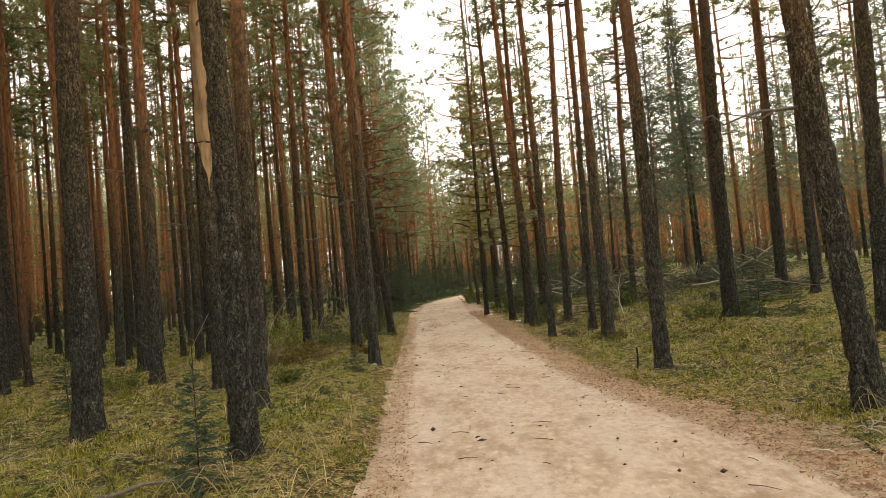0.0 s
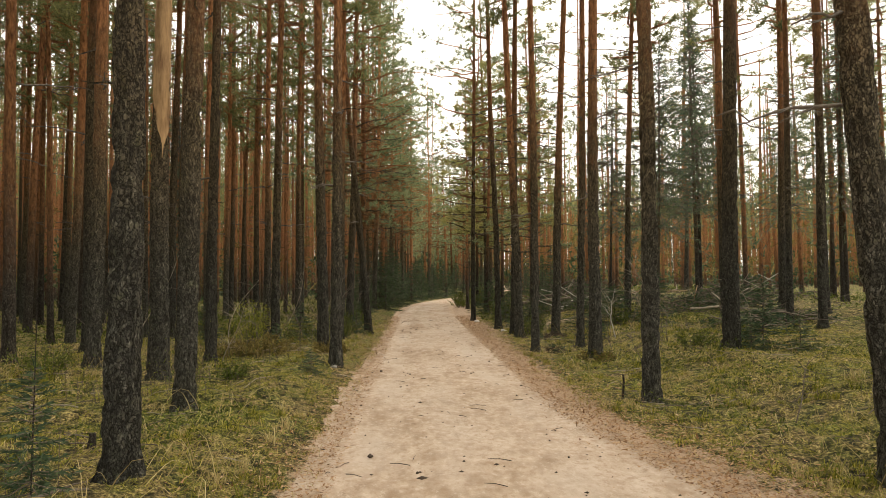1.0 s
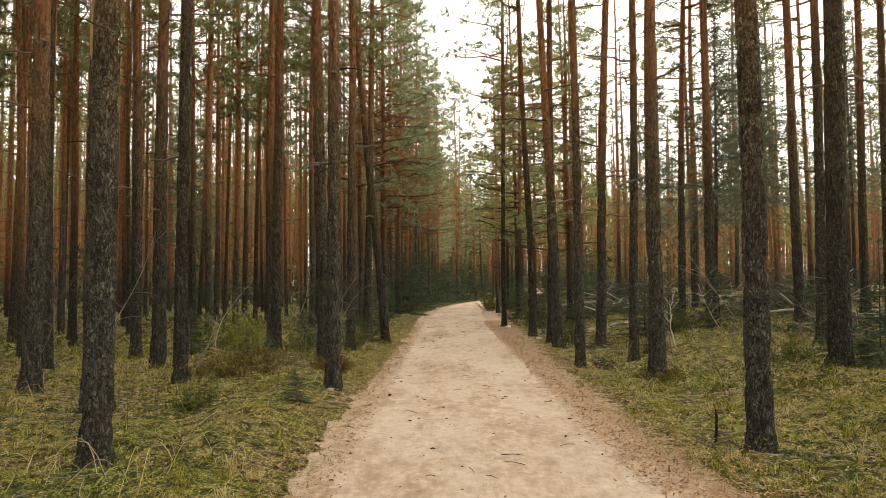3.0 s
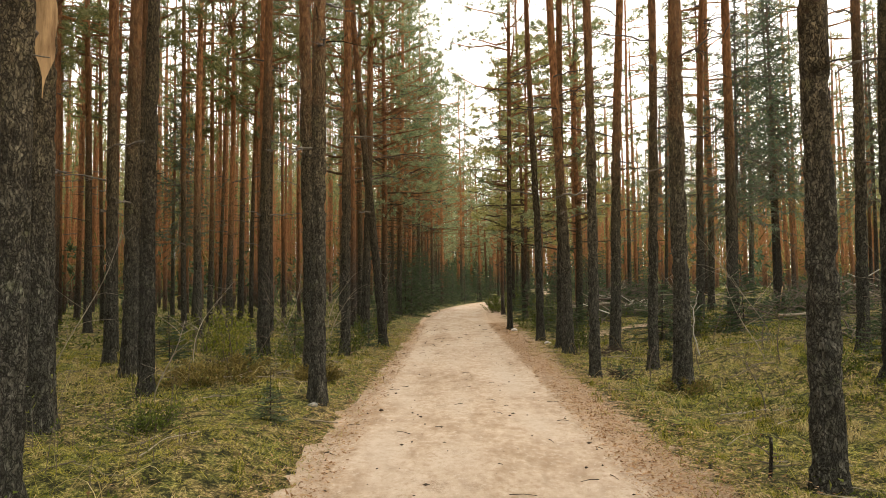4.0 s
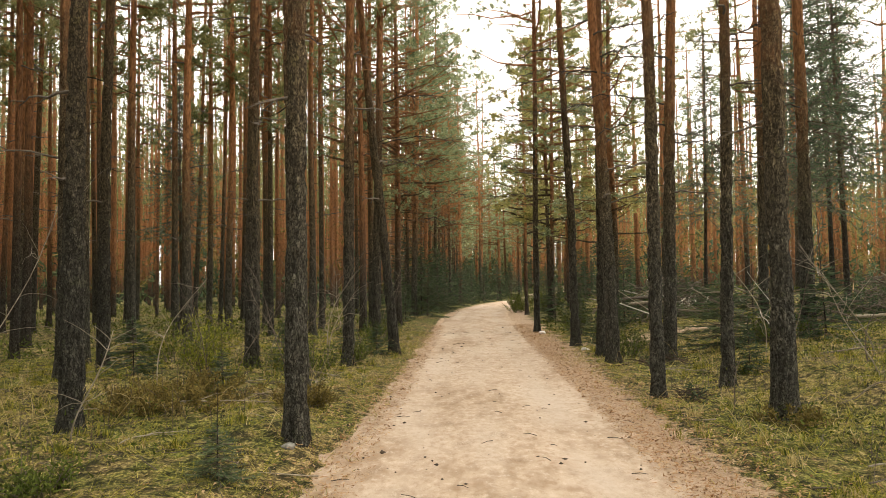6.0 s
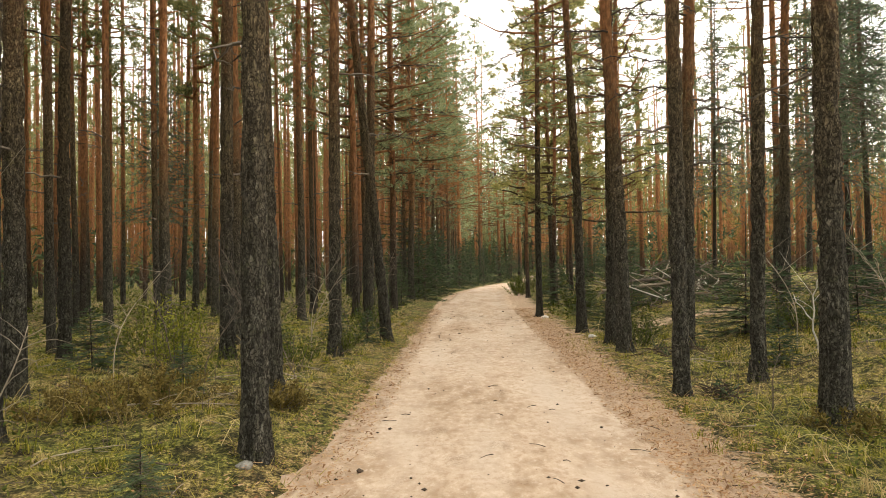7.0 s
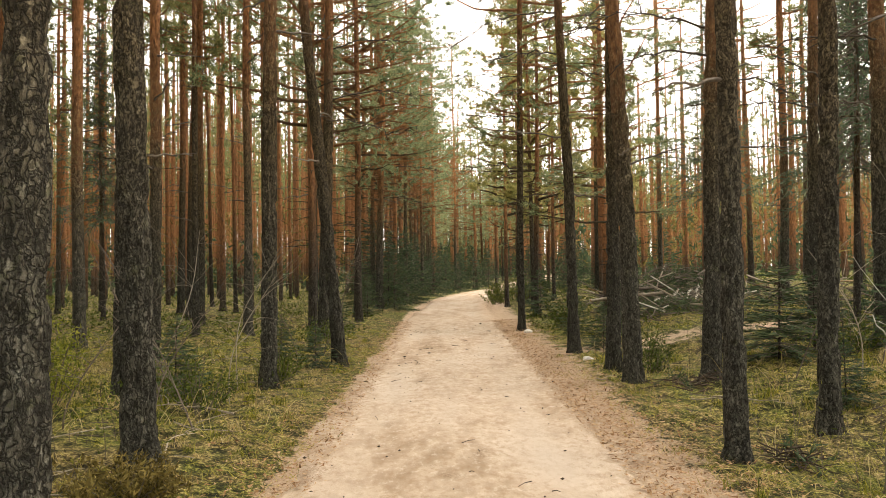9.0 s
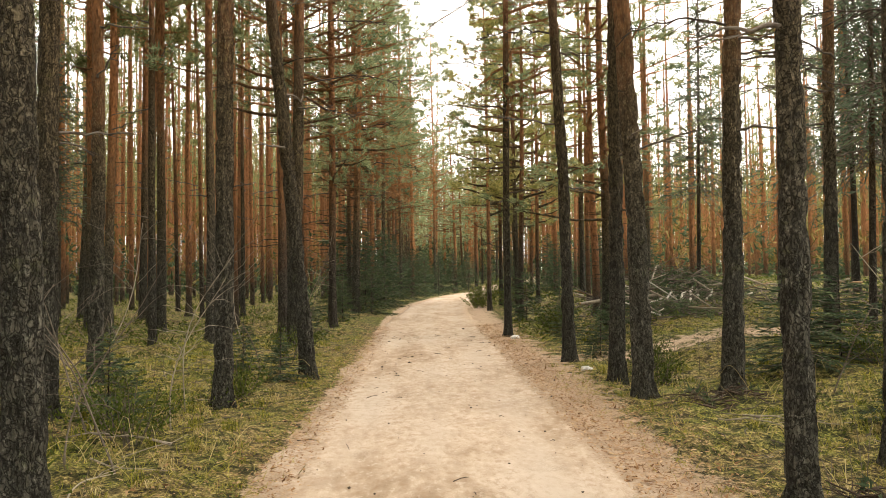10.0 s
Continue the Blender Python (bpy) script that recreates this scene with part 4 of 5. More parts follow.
for x, y, h in ((-2.5, 36.5, 3.0), (-3.3, 33.0, 2.2), (-2.0, 40.5, 3.4), (-0.9, 45.0, 2.6), (0.5, 48.5, 2.4), (1.7, 52.0, 2.6), (-3.4, 38.5, 4.2), (-2.6, 44.0, 3.6), (-0.6, 50.0, 3.0), (3.2, 56.0, 3.0), (0.8, 56.0, 3.0), (5.0, 60.0, 3.0), (-2.7, 31.0, 1.5), (5.6, 43.0, 2.8), (6.8, 46.0, 3.0), (5.2, 39.0, 2.0), (8.2, 44.0, 3.2), (9.8, 49.0, 3.2), (7.4, 51.0, 2.8), (7.0, 40.5, 2.4), (10.5, 43.0, 3.0), (-2.1, 34.3, 2.4), (-1.9, 38.4, 2.8), (-2.0, 48.0, 3.4), (-1.8, 53.0, 3.2)):
    middle = float(road_middle(y))
    spruce(middle - 1.9 if abs(x + 0.3 - middle) < 1.8 else x + 0.3, y, h, "mid", DARK, 1.1)
for x, y, h in ((1.2, 58.0, 4.2), (2.2, 61.0, 4.6), (-0.8, 54.5, 4.0), (3.4, 64.5, 5.0), (-2.6, 57.0, 4.6), (5.6, 67.0, 5.0), (0.2, 63.0, 5.0), (7.6, 70.0, 5.2), (-4.0, 47.0, 4.2), (-3.6, 53.0, 4.6), (9.6, 56.0, 4.0), (8.4, 54.0, 3.6), (10.5, 60.0, 4.4)):
    spruce(x, y, 0.62 * h, "mid", DARK, 1.2)
TALL = "tall blue-green spruce among the pines"
for x, y, h in ((7.2, 22.2, 9.0), (9.6, 24.7, 11.5), (11.8, 29.5, 12.5), (9.0, 33.5, 11.0), (14.5, 24.0, 10.5), (13.0, 18.0, 9.5), (16.5, 31.0, 12.0), (-11.0, 31.0, 10.0)):
    spruce(x + 0.3, y, h, "tall", TALL, 1.2, "tall spruces")


# ---- bare saplings and bushes ----
def bare_sapling(x, y, h, seed, mat, label, lean=0.0, thick=0.008, crooked=False):
    r = np.random.default_rng(seed)
    tree = thing("bare_sapling", label, "sapling", m=Matrix.Translation((x, y, float(ground_z(x, y)) - 0.03)))
    stem, twigs = Geo(), Geo()
    t = np.linspace(0, 1, 12)
    pts = np.stack([lean * h * t ** 1.4 + 0.05 * h * np.sin(t * 5 + seed), 0.06 * h * np.sin(t * 4 + 2 * seed), h * t * (1 - 0.12 * abs(lean) * t)], -1)
    if crooked:
        pts = np.array([(0.12, 0, 0), (0.07, 0.02, 0.2), (0.05, 0.0, 0.3), (0.01, 0.03, 0.45), (0, 0, 0.57), (0.03, 0.02, 0.68), (0.01, 0, 0.8), (0.02, 0.03, 0.88), (0.07, 0.02, 0.98), (0.06, 0, 1.05), (0.1, 0.02, 1.13), (0.11, 0.0, 1.2)]) * h
        fork = np.array([(0, 0, 0.57), (-0.07, 0, 0.64), (-0.12, 0.03, 0.75), (-0.2, 0, 0.8), (-0.22, 0.02, 0.9)]) * h
        stem.tube(fork, np.linspace(thick * 0.6, 0.004, 5), 6)
    stem.tube(pts, np.linspace(thick, 0.003, 12), 6)
    for k in range(3 if crooked else 11):
        i = r.integers(3, 11)
        b = limb(r, pts[i], r.uniform(0, 6.283), h * r.uniform(0.12, 0.38), r.uniform(0.1, 1.6), r.uniform(-0.7, 0.2), 6)
        twigs.tube(b, np.linspace(0.0035, 0.0015, 6), 4)
    part("stem", stem.mesh("sapling_stem", mat), tree)
    tagged(part("twig_spray", twigs.mesh("sapling_twigs", mat), tree), kind="stuff")


PALE_SAPLING = "dead leafless sapling with pale arching twigs"
bare_sapling(4.24, 16.3, 1.0, 1, WHITE_STICK, "crooked dead sapling with whitish bare wood", 0.0, 0.014, True)
bare_sapling(4.88, 15.2, 1.3, 2, PALE_WOOD, PALE_SAPLING, -0.4)
bare_sapling(5.39, 16.2, 1.5, 3, DEAD_TWIG, PALE_SAPLING, 0.5)
bare_sapling(6.26, 13.4, 1.4, 4, PALE_WOOD, PALE_SAPLING, -0.5)
bare_sapling(-5.53, 14.0, 2.4, 5, PALE_WOOD, PALE_SAPLING, 0.35)
bare_sapling(-5.85, 12.6, 2.0, 6, DEAD_TWIG, PALE_SAPLING, 0.3)
bare_sapling(-3.09, 17.4, 1.7, 7, DEAD_TWIG, PALE_SAPLING, -0.3)
bare_sapling(-2.68, 18.6, 1.8, 8, PALE_WOOD, PALE_SAPLING, 0.3)
bare_sapling(-2.61, 16.2, 1.3, 9, DEAD_TWIG, PALE_SAPLING, 0.4)
bare_sapling(-3.71, 16.1, 1.2, 10, DEAD_TWIG, PALE_SAPLING, -0.3)
bare_sapling(-3.45, 12.4, 1.0, 11, PALE_WOOD, PALE_SAPLING, 0.3)
bare_sapling(3.69, 7.9, 0.7, 12, DEAD_TWIG, PALE_SAPLING, 0.3)
bare_sapling(3.55, 12.2, 0.75, 13, DEAD_TWIG, PALE_SAPLING, -0.3)
bare_sapling(2.93, 14.6, 0.6, 14, DEAD_TWIG, PALE_SAPLING, 0.2)
bare_sapling(-3.03, 22.8, 2.0, 15, PALE_WOOD, PALE_SAPLING, -0.2)
bare_sapling(-2.31, 24.3, 2.3, 16, PALE_WOOD, PALE_SAPLING, 0.2)
bare_sapling(-6.81, 7.9, 1.3, 17, DEAD_TWIG, PALE_SAPLING, 0.3)


for n, (x, y, h, lean) in enumerate(((-2.4, 17.6, 1.5, 0.3), (-2.9, 17.1, 1.9, -0.4), (-3.3, 16.0, 1.4, 0.5), (-3.7, 18.9, 2.2, 0.25), (-2.2, 22.3, 1.9, 0.4), (-2.5, 21.0, 2.2, -0.3), (-4.4, 15.8, 1.6, 0.4), (-2.2, 16.1, 1.1, -0.5), (-4.9, 18.0, 2.3, 0.2), (4.6, 17.4, 1.6, -0.3), (5.3, 18.2, 1.9, 0.35), (4.1, 17.9, 1.2, 0.5), (5.8, 16.9, 2.1, -0.5), (4.9, 14.7, 1.5, 0.4), (3.9, 14.9, 0.9, -0.4))):
    bare_sapling(x, y, h, 40 + n, PALE_WOOD if n % 3 == 0 else DEAD_TWIG, PALE_SAPLING if n % 3 == 0 else "thin leafless sapling with brown crooked twigs", lean)


def bush(x, y, h, wide, seed, leaf, label, category="bush", leaves=900, size=0.05):
    """Many thin stems from one foot with small leaves."""
    r = np.random.default_rng(seed)
    ob = thing("bush", label, category, m=Matrix.Translation((x, y, float(ground_z(x, y)) - 0.02)))
    stems, green = Geo(), Geo()
    ends = []
    for _ in range(26):
        a, d = r.uniform(0, 6.283), wide * np.sqrt(r.uniform(0, 1)) * 0.5
        foot = np.array([0.35 * d * np.cos(a), 0.35 * d * np.sin(a), 0.0])
        tip = np.array([d * np.cos(a), d * np.sin(a), h * r.uniform(0.5, 1.05) * (1 - 0.35 * (2 * d / wide) ** 2)])
        mid = (foot + tip) / 2 + r.normal(0, 0.05 * h, 3)
        stems.tube([foot, mid, tip], [0.006, 0.004, 0.002], 4, False)
        ends.append((foot, mid, tip))
    ends = np.array(ends)
    k = r.integers(0, len(ends), leaves)
    t = r.uniform(0.25, 1.05, (leaves, 1))
    p = ends[k, 0] * (1 - t) ** 2 + 2 * ends[k, 1] * t * (1 - t) + ends[k, 2] * t * t + r.normal(0, 0.035 * h + 0.01, (leaves, 3))
    p[:, 2] = np.abs(p[:, 2])
    way = unit(r.normal(0, 1, (leaves, 3)) + [0, 0, 0.5])
    green.blades(p, p + way * size * r.uniform(0.6, 1.5, (leaves, 1)), np.full(leaves, size * 0.35), np.cross(way, r.normal(0, 1, way.shape)))
    tagged(part("brushwood", stems.mesh("bush_stems", DEAD_TWIG), ob), kind="stuff")
    part("foliage", green.mesh("bush_foliage", leaf, False), ob)


bush(-4.15, 17.0, 1.15, 0.85, 1, JUNIPER, "yellowish green juniper bush in the undergrowth", leaves=1900, size=0.055)
bush(-3.2, 14.2, 0.4, 1.7, 2, DRY_FERN, "brown mound of dry bracken and twigs", "bracken", 6000, 0.045)
bush(-3.7, 13.9, 0.3, 1.2, 3, DRY_FERN, "low heap of dry brown bracken", "bracken", 3500, 0.045)
bush(-1.95, 14.35, 0.28, 0.8, 17, DRY_FERN, "orange-brown dry bracken at a pine's foot", "bracken", 2600, 0.045)
bush(-2.50, 17.0, 0.6, 0.9, 4, SHRUB, "thin green bilberry shrub beside the pines", leaves=900)
bush(-3.18, 18.4, 0.7, 1.0, 5, SHRUB, "thin green bilberry shrub beside the pines", leaves=1000)
bush(-2.27, 19.3, 0.55, 0.8, 6, SHRUB, "thin green bilberry shrub beside the pines", leaves=900)
bush(-5.38, 18.6, 0.8, 1.4, 7, SHRUB, "yellowish green low bush in the wood", leaves=1500, size=0.06)
for n, (x, y, h) in enumerate(((2.1, 36.6, 0.7), (2.3, 38.8, 0.9), (2.8, 41.2, 1.0), (3.4, 44.0, 1.1), (4.3, 47.0, 1.2), (3.4, 37.6, 1.1), (4.2, 40.6, 1.2))):
    bush(x, y, h, 1.5, 20 + n, SHRUB, "dark green shrub on the inside of the bend", leaves=900, size=0.09)
bush(-5.86, 11.5, 0.5, 1.3, 8, SHRUB, "yellowish green low bush in the wood", leaves=1300)
bush(2.99, 19.9, 0.5, 0.8, 9, SHRUB, "low green shrub at the foot of the pines", leaves=900)
bush(3.35, 21.2, 0.6, 1.0, 10, SHRUB, "low green shrub at the foot of the pines", leaves=1100)
bush(5.06, 13.6, 0.4, 1.0, 11, SHRUB, "low green shrub in the moss", leaves=900)
bush(3.2, 13.75, 0.22, 0.75, 12, DRY_FERN, "tuft of dry brown grass round a pine's foot", "grass tuft", 1800, 0.045)
bush(5.43, 19.0, 0.6, 1.2, 13, SHRUB, "low green shrub at the edge of the clearing", leaves=1200)
bush(3.02, 26.6, 0.8, 1.2, 14, SHRUB, "low green shrub beside the road", leaves=1200, size=0.07)
bush(-2.97, 11.2, 0.25, 0.6, 15, SHRUB, "low green shrub in the moss", leaves=600)
bush(-2.37, 23.2, 0.7, 1.2, 16, SHRUB, "low green shrub beside the road", leaves=1200, size=0.06)


# ---- fallen wood ----
def fallen_branch(x, y, length, heading, thick, mat, label, seed, forks=3, lift=0.02):
    r = np.random.default_rng(900 + seed)
    ob = thing("fallen_branch", label, "branch", "fallen branches")
    g = Geo()
    thick *= 0.55
    lift *= 0.4
    t = np.linspace(0, 1, 9)
    h = radians(heading)
    px = x + np.cos(h) * length * (t - 0.5) + 0.05 * length * np.sin(t * 5 + seed) * -np.sin(h)
    py = y + np.sin(h) * length * (t - 0.5) + 0.05 * length * np.sin(t * 5 + seed) * np.cos(h)
    pz = ground_z(px, py) + thick + lift * np.sin(t * 3.1) + 0.02
    pts = np.stack([px, py, pz], -1)
    g.tube(pts, np.linspace(thick, thick * 0.35, 9), 7)
    stem = part("stem", g.mesh("fallen_stem", mat), ob)
    for k in range(forks):
        i = r.integers(3, 8)
        side = limb(r, pts[i], h + r.choice([-1, 1]) * r.uniform(0.4, 1.1), length * r.uniform(0.15, 0.4), r.uniform(0.0, 0.35), -0.1, 5)
        f = Geo()
        f.tube(side, np.linspace(thick * 0.45, thick * 0.2, 5), 5)
        part("twig", f.mesh("fallen_twig", mat), stem)


PALE = "pale dry fallen branch in the grass"
fallen_branch(-2.93, 14.1, 1.3, 8, 0.018, PALE_WOOD, PALE, 21, 5, 0.12)
fallen_branch(-2.72, 14.6, 0.8, -15, 0.012, PALE_WOOD, PALE, 22, 4, 0.15)
fallen_branch(2.96, 17.2, 0.7, -55, 0.016, PALE_WOOD, PALE, 23, 2, 0.05)
DARKB = "dark fallen branch with broken twigs on the moss"
fallen_branch(5.1, 11.6, 1.3, 168, 0.014, PALE_WOOD, PALE, 1)
fallen_branch(-2.94, 5.2, 1.3, 25, 0.04, DEAD_TWIG, "thick barky fallen branch near the road", 2)
fallen_branch(-2.55, 16.9, 0.9, 175, 0.022, PALE_WOOD, "light brown broken branch end in the grass", 3, 2, 0.1)
fallen_branch(-4.49, 8.9, 1.1, 150, 0.015, PALE_WOOD, PALE, 4)
fallen_branch(-2.38, 10.2, 0.6, 60, 0.01, PALE_WOOD, PALE, 5, 1, 0.06)
fallen_branch(3.45, 12.2, 0.9, 10, 0.014, PALE_WOOD, PALE, 6)
fallen_branch(3.14, 11.9, 0.7, 25, 0.012, DEAD_TWIG, DARKB, 7)
fallen_branch(3.31, 9.2, 1.2, 15, 0.014, DEAD_TWIG, DARKB, 8, 5, 0.08)
fallen_branch(3.31, 17.3, 0.8, -40, 0.018, PALE_WOOD, PALE, 9)
fallen_branch(2.96, 17.6, 0.5, 120, 0.012, DEAD_TWIG, DARKB, 10)
fallen_branch(5.81, 17.2, 1.4, 10, 0.03, DEAD_TWIG, DARKB, 11)
fallen_branch(-4.72, 6.4, 1.2, 5, 0.016, PALE_WOOD, PALE, 12, 5, 0.1)
fallen_branch(-2.85, 12.6, 0.8, 70, 0.012, PALE_WOOD, PALE, 13, 2, 0.1)
fallen_branch(-3.27, 11.0, 0.7, 160, 0.012, DEAD_TWIG, DARKB, 14)
fallen_branch(6.55, 12.3, 1.3, 30, 0.02, PALE_WOOD, PALE, 15)
fallen_branch(4.37, 14.4, 1.0, 200, 0.018, DEAD_TWIG, DARKB, 16)
fallen_branch(2.73, 11.0, 0.5, 40, 0.01, PALE_WOOD, PALE, 17, 1)
fallen_branch(-2.16, 15.6, 0.8, 95, 0.014, PALE_WOOD, PALE, 18, 2, 0.12)


def brush_pile(x, y, wide, deep, high, seed, count, label, cuts=8, long=1.0, mat=None):
    r = np.random.default_rng(seed)
    ob = thing("brush_pile", label, "brush pile")
    sticks, green = Geo(), Geo()
    for _ in range(count):
        u, v = r.normal(0, 0.28, 2)
        cx, cy = x + u * wide, y + v * deep
        top = high * np.exp(-3.0 * (u * u + v * v))
        base = np.array([cx, cy, float(ground_z(cx, cy)) + r.uniform(0.02, 1.0) * top])
        pts = limb(r, base, r.uniform(0, 6.283), long * r.uniform(0.4, 1.6), r.uniform(-0.4, 0.5), r.uniform(-0.3, 0.1), 6)
        pts[:, 2] = np.maximum(pts[:, 2], ground_z(pts[:, 0], pts[:, 1]) + 0.01)
        sticks.tube(pts, np.linspace(r.uniform(0.008, 0.025) * min(1.0, 0.3 + long), 0.003, 6), 4, False)
    n = count * 2 if long == 1.0 else 6
    u, v = r.normal(0, 0.26, (2, n))
    px, py = x + u * wide, y + v * deep
    p = np.stack([px, py, ground_z(px, py) + high * np.exp(-3.0 * (u * u + v * v)) * r.uniform(0.2, 1.0, n)], -1)
    tufts(green, r, p, unit(r.normal(0, 1, p.shape)), 9, 0.16, 0.02)
    tagged(part("brushwood", sticks.mesh("brush_sticks", mat or DEAD_TWIG), ob), kind="stuff")
    part("withered_needles", green.mesh("brush_needles", SPRUCE_NEEDLES, False), ob)
    for k in range(cuts):
        g = Geo()
        u, v = r.normal(0, 0.3, 2)
        cx, cy = x + u * wide, y + v * deep - 0.3 * deep
        h = r.uniform(0, 6.283)
        ln, th = r.uniform(0.4, 1.3), r.uniform(0.012, 0.028)
        base = np.array([cx, cy, float(ground_z(cx, cy)) + r.uniform(0.05, 0.6) * high])
        g.tube([base, base + np.array([np.cos(h) * ln, np.sin(h) * ln, r.uniform(-0.1, 0.7) * ln])], [th, th * 0.8], 9)
        part("cut_branch", g.mesh("cut_branch", ((PALE_WOOD, WHITE_STICK, PALE_WOOD, FRESH_WOOD, PALE_WOOD)[k % 5])), ob, "cut branch with bare pale wood")


PILE = "heap of cut branches and withered twigs in the clearing"
brush_pile(6.9, 29.6, 4.6, 2.4, 1.05, 1, 320, PILE, 26)
brush_pile(9.67, 22.6, 4.0, 2.0, 0.7, 2, 170, PILE, 4)
brush_pile(5.62, 26.4, 2.6, 1.5, 0.5, 3, 80, PILE)
brush_pile(12.82, 27.0, 5.0, 2.5, 0.9, 4, 120, PILE)
brush_pile(8.20, 16.9, 2.5, 1.5, 0.4, 5, 90, PILE, 0)


def log(x, y, z, length, heading, dia, tilt, label, seed):
    ob = thing("log", label, "log", m=Matrix.Translation((x, y, float(ground_z(x, y)) + z)) @ Matrix.Rotation(radians(heading), 4, "Z") @ Matrix.Rotation(-radians(tilt), 4, "Y"))
    g = Geo()
    t = np.linspace(-0.5, 0.5, 10)
    g.tube(np.stack([t * length, 0.02 * np.sin(t * 9 + seed), 0.015 * np.cos(t * 7 + seed)], -1), 0.5 * dia * (1 - 0.15 * (t + 0.5)), 12, False)
    part("bark", g.mesh("log_bark", WHITE_STICK if seed > 10 else PALE_WOOD if seed % 2 else DEAD_TWIG), ob)
    for s in (-1, 1):
        e = Geo()
        e.tube([[s * 0.5 * length, 0, 0], [s * (0.5 * length + 0.004), 0, 0]], [dia * 0.47] * 2, 12)
        part("cut_end", e.mesh("log_end", FRESH_WOOD), ob, "sawn pale end")


log(5.04, 28.3, 0.4, 2.2, 12, 0.09, 5, "felled pale log lying across the brush", 1)
log(5.55, 28.8, 0.55, 1.6, 20, 0.09, 4, "felled dark log lying across the brush", 2)
log(6.55, 29.4, 0.15, 0.5, 70, 0.24, 0, "short sawn log in front of the brush", 3)
for n, (x, y, z, length, heading, dia, tilt) in enumerate(((6.5, 28.9, 0.3, 0.75, 35, 0.06, 28), (6.85, 28.8, 0.34, 0.7, 50, 0.065, 30), (7.15, 28.9, 0.36, 0.8, 62, 0.07, 32), (7.4, 29.1, 0.38, 0.6, 75, 0.06, 26), (6.1, 28.7, 0.2, 0.6, 20, 0.05, 15), (7.7, 29.0, 0.3, 0.5, 40, 0.055, 35))):
    log(x, y, z, length, heading, dia, tilt, "short whitish peeled stick leaning on the brush", 11 + n)
log(8.86, 21.4, 0.2, 1.2, -8, 0.07, 3, "felled pale log lying across the brush", 5)


def broken_stub(x, y, h, dia, label, seed):
    ob = thing("broken_stub", label, "stump", m=Matrix.Translation((x, y, float(ground_z(x, y)) - 0.03)))
    g = Geo()
    r = np.random.default_rng(seed)
    zs = np.linspace(0, h, 8)
    g.tube(np.stack([0.02 * np.sin(zs * 6), 0 * zs, zs], -1), dia / 2 * (1.15 - 0.3 * zs / h), 8)
    stem = part("stem", g.mesh("stub_stem", SPRUCE_BARK), ob)
    for _ in range(4):
        f = Geo()
        f.tube(limb(r, np.array([0, 0, r.uniform(0.2, 0.9) * h]), r.uniform(0, 6.283), r.uniform(0.08, 0.3), 0.2, 0.0, 4), np.linspace(0.007, 0.003, 4), 4)
        part("twig", f.mesh("stub_twig", DEAD_TWIG), stem)


broken_stub(2.48, 9.85, 0.34, 0.03, "thin broken sapling stub standing in the moss", 1)
broken_stub(-3.02, 6.9, 0.17, 0.07, "short rotten stub in the grass", 2)


def rounded_stone(name, x, y, sx, sy, sz, mat, label, category, seed):
    bm = bmesh.new()
    bmesh.ops.create_icosphere(bm, subdivisions=3, radius=1.0)
    for v in bm.verts:
        k = 1 + 0.6 * (float(vnoise(np.array([v.co.x * 1.3 + seed, v.co.y * 1.3, v.co.z * 1.3]))) - 0.5) + 0.25 * (float(vnoise(np.array([v.co.x * 4 + seed, v.co.y * 4, v.co.z * 4]))) - 0.5)
        v.co = Vector((v.co.x * sx * k, v.co.y * sy * k, v.co.z * sz * k))
    me = bpy.data.meshes.new(name)
    bm.to_mesh(me)
    bm.free()
    me.materials.append(mat)
    me.polygons.foreach_set("use_smooth", [True] * len(me.polygons))
    ob = tagged(new(name, me), label, category)
    ob.location = (x, y, float(ground_z(x, y)) + sz * 0.35)


rounded_stone("stone", 2.34, 20.9, 0.085, 0.07, 0.05, WHITE_STONE, "small whitish stone at the foot of a pine", "stone", 1)
rounded_stone("stone", -1.66, 12.56, 0.06, 0.045, 0.032, STONE, "small grey stone at the foot of a pine", "stone", 5)
rounded_stone("stone", 2.0, 26.0, 0.1, 0.07, 0.06, WHITE_STONE, "small whitish stone at the edge of the road", "stone", 9)
brush_pile(2.71, 15.3, 0.4, 0.3, 0.13, 9, 60, "dark clump of rotten roots in the moss", 0, 0.13, CLOD)
brush_pile(3.15, 18.4, 0.9, 0.5, 0.16, 7, 70, "dark low heap of dead twigs at a pine's foot", 0, 0.24, CLOD)
brush_pile(3.2, 4.9, 1.6, 0.8, 0.05, 8, 130, "scattered pale wood chips at the roadside", 0, 0.16, PALE_WOOD)


# ---- ground cover ----
def cover_spots(r, n, x0, x1, y0, y1, inner, soft):
    """Places on the forest floor, thinning out towards the road."""
    x, y = r.uniform(x0, x1, n), y0 + (y1 - y0) * r.uniform(0, 1, n) ** 1.5
    across = np.abs(x - road_middle(y)) - 0.7 * smooth(9.5, 5, y) * (x > 0) + 0.3 * (x < road_middle(y))
    keep = r.uniform(0, 1, n) < smooth(inner, inner + soft, across)
    track = (np.abs(y - 22.6 - 0.12 * (x - 3)) < 0.9) & (x > 1.5) & (x < 7.5)
    keep &= ~track
    return x[keep], y[keep]


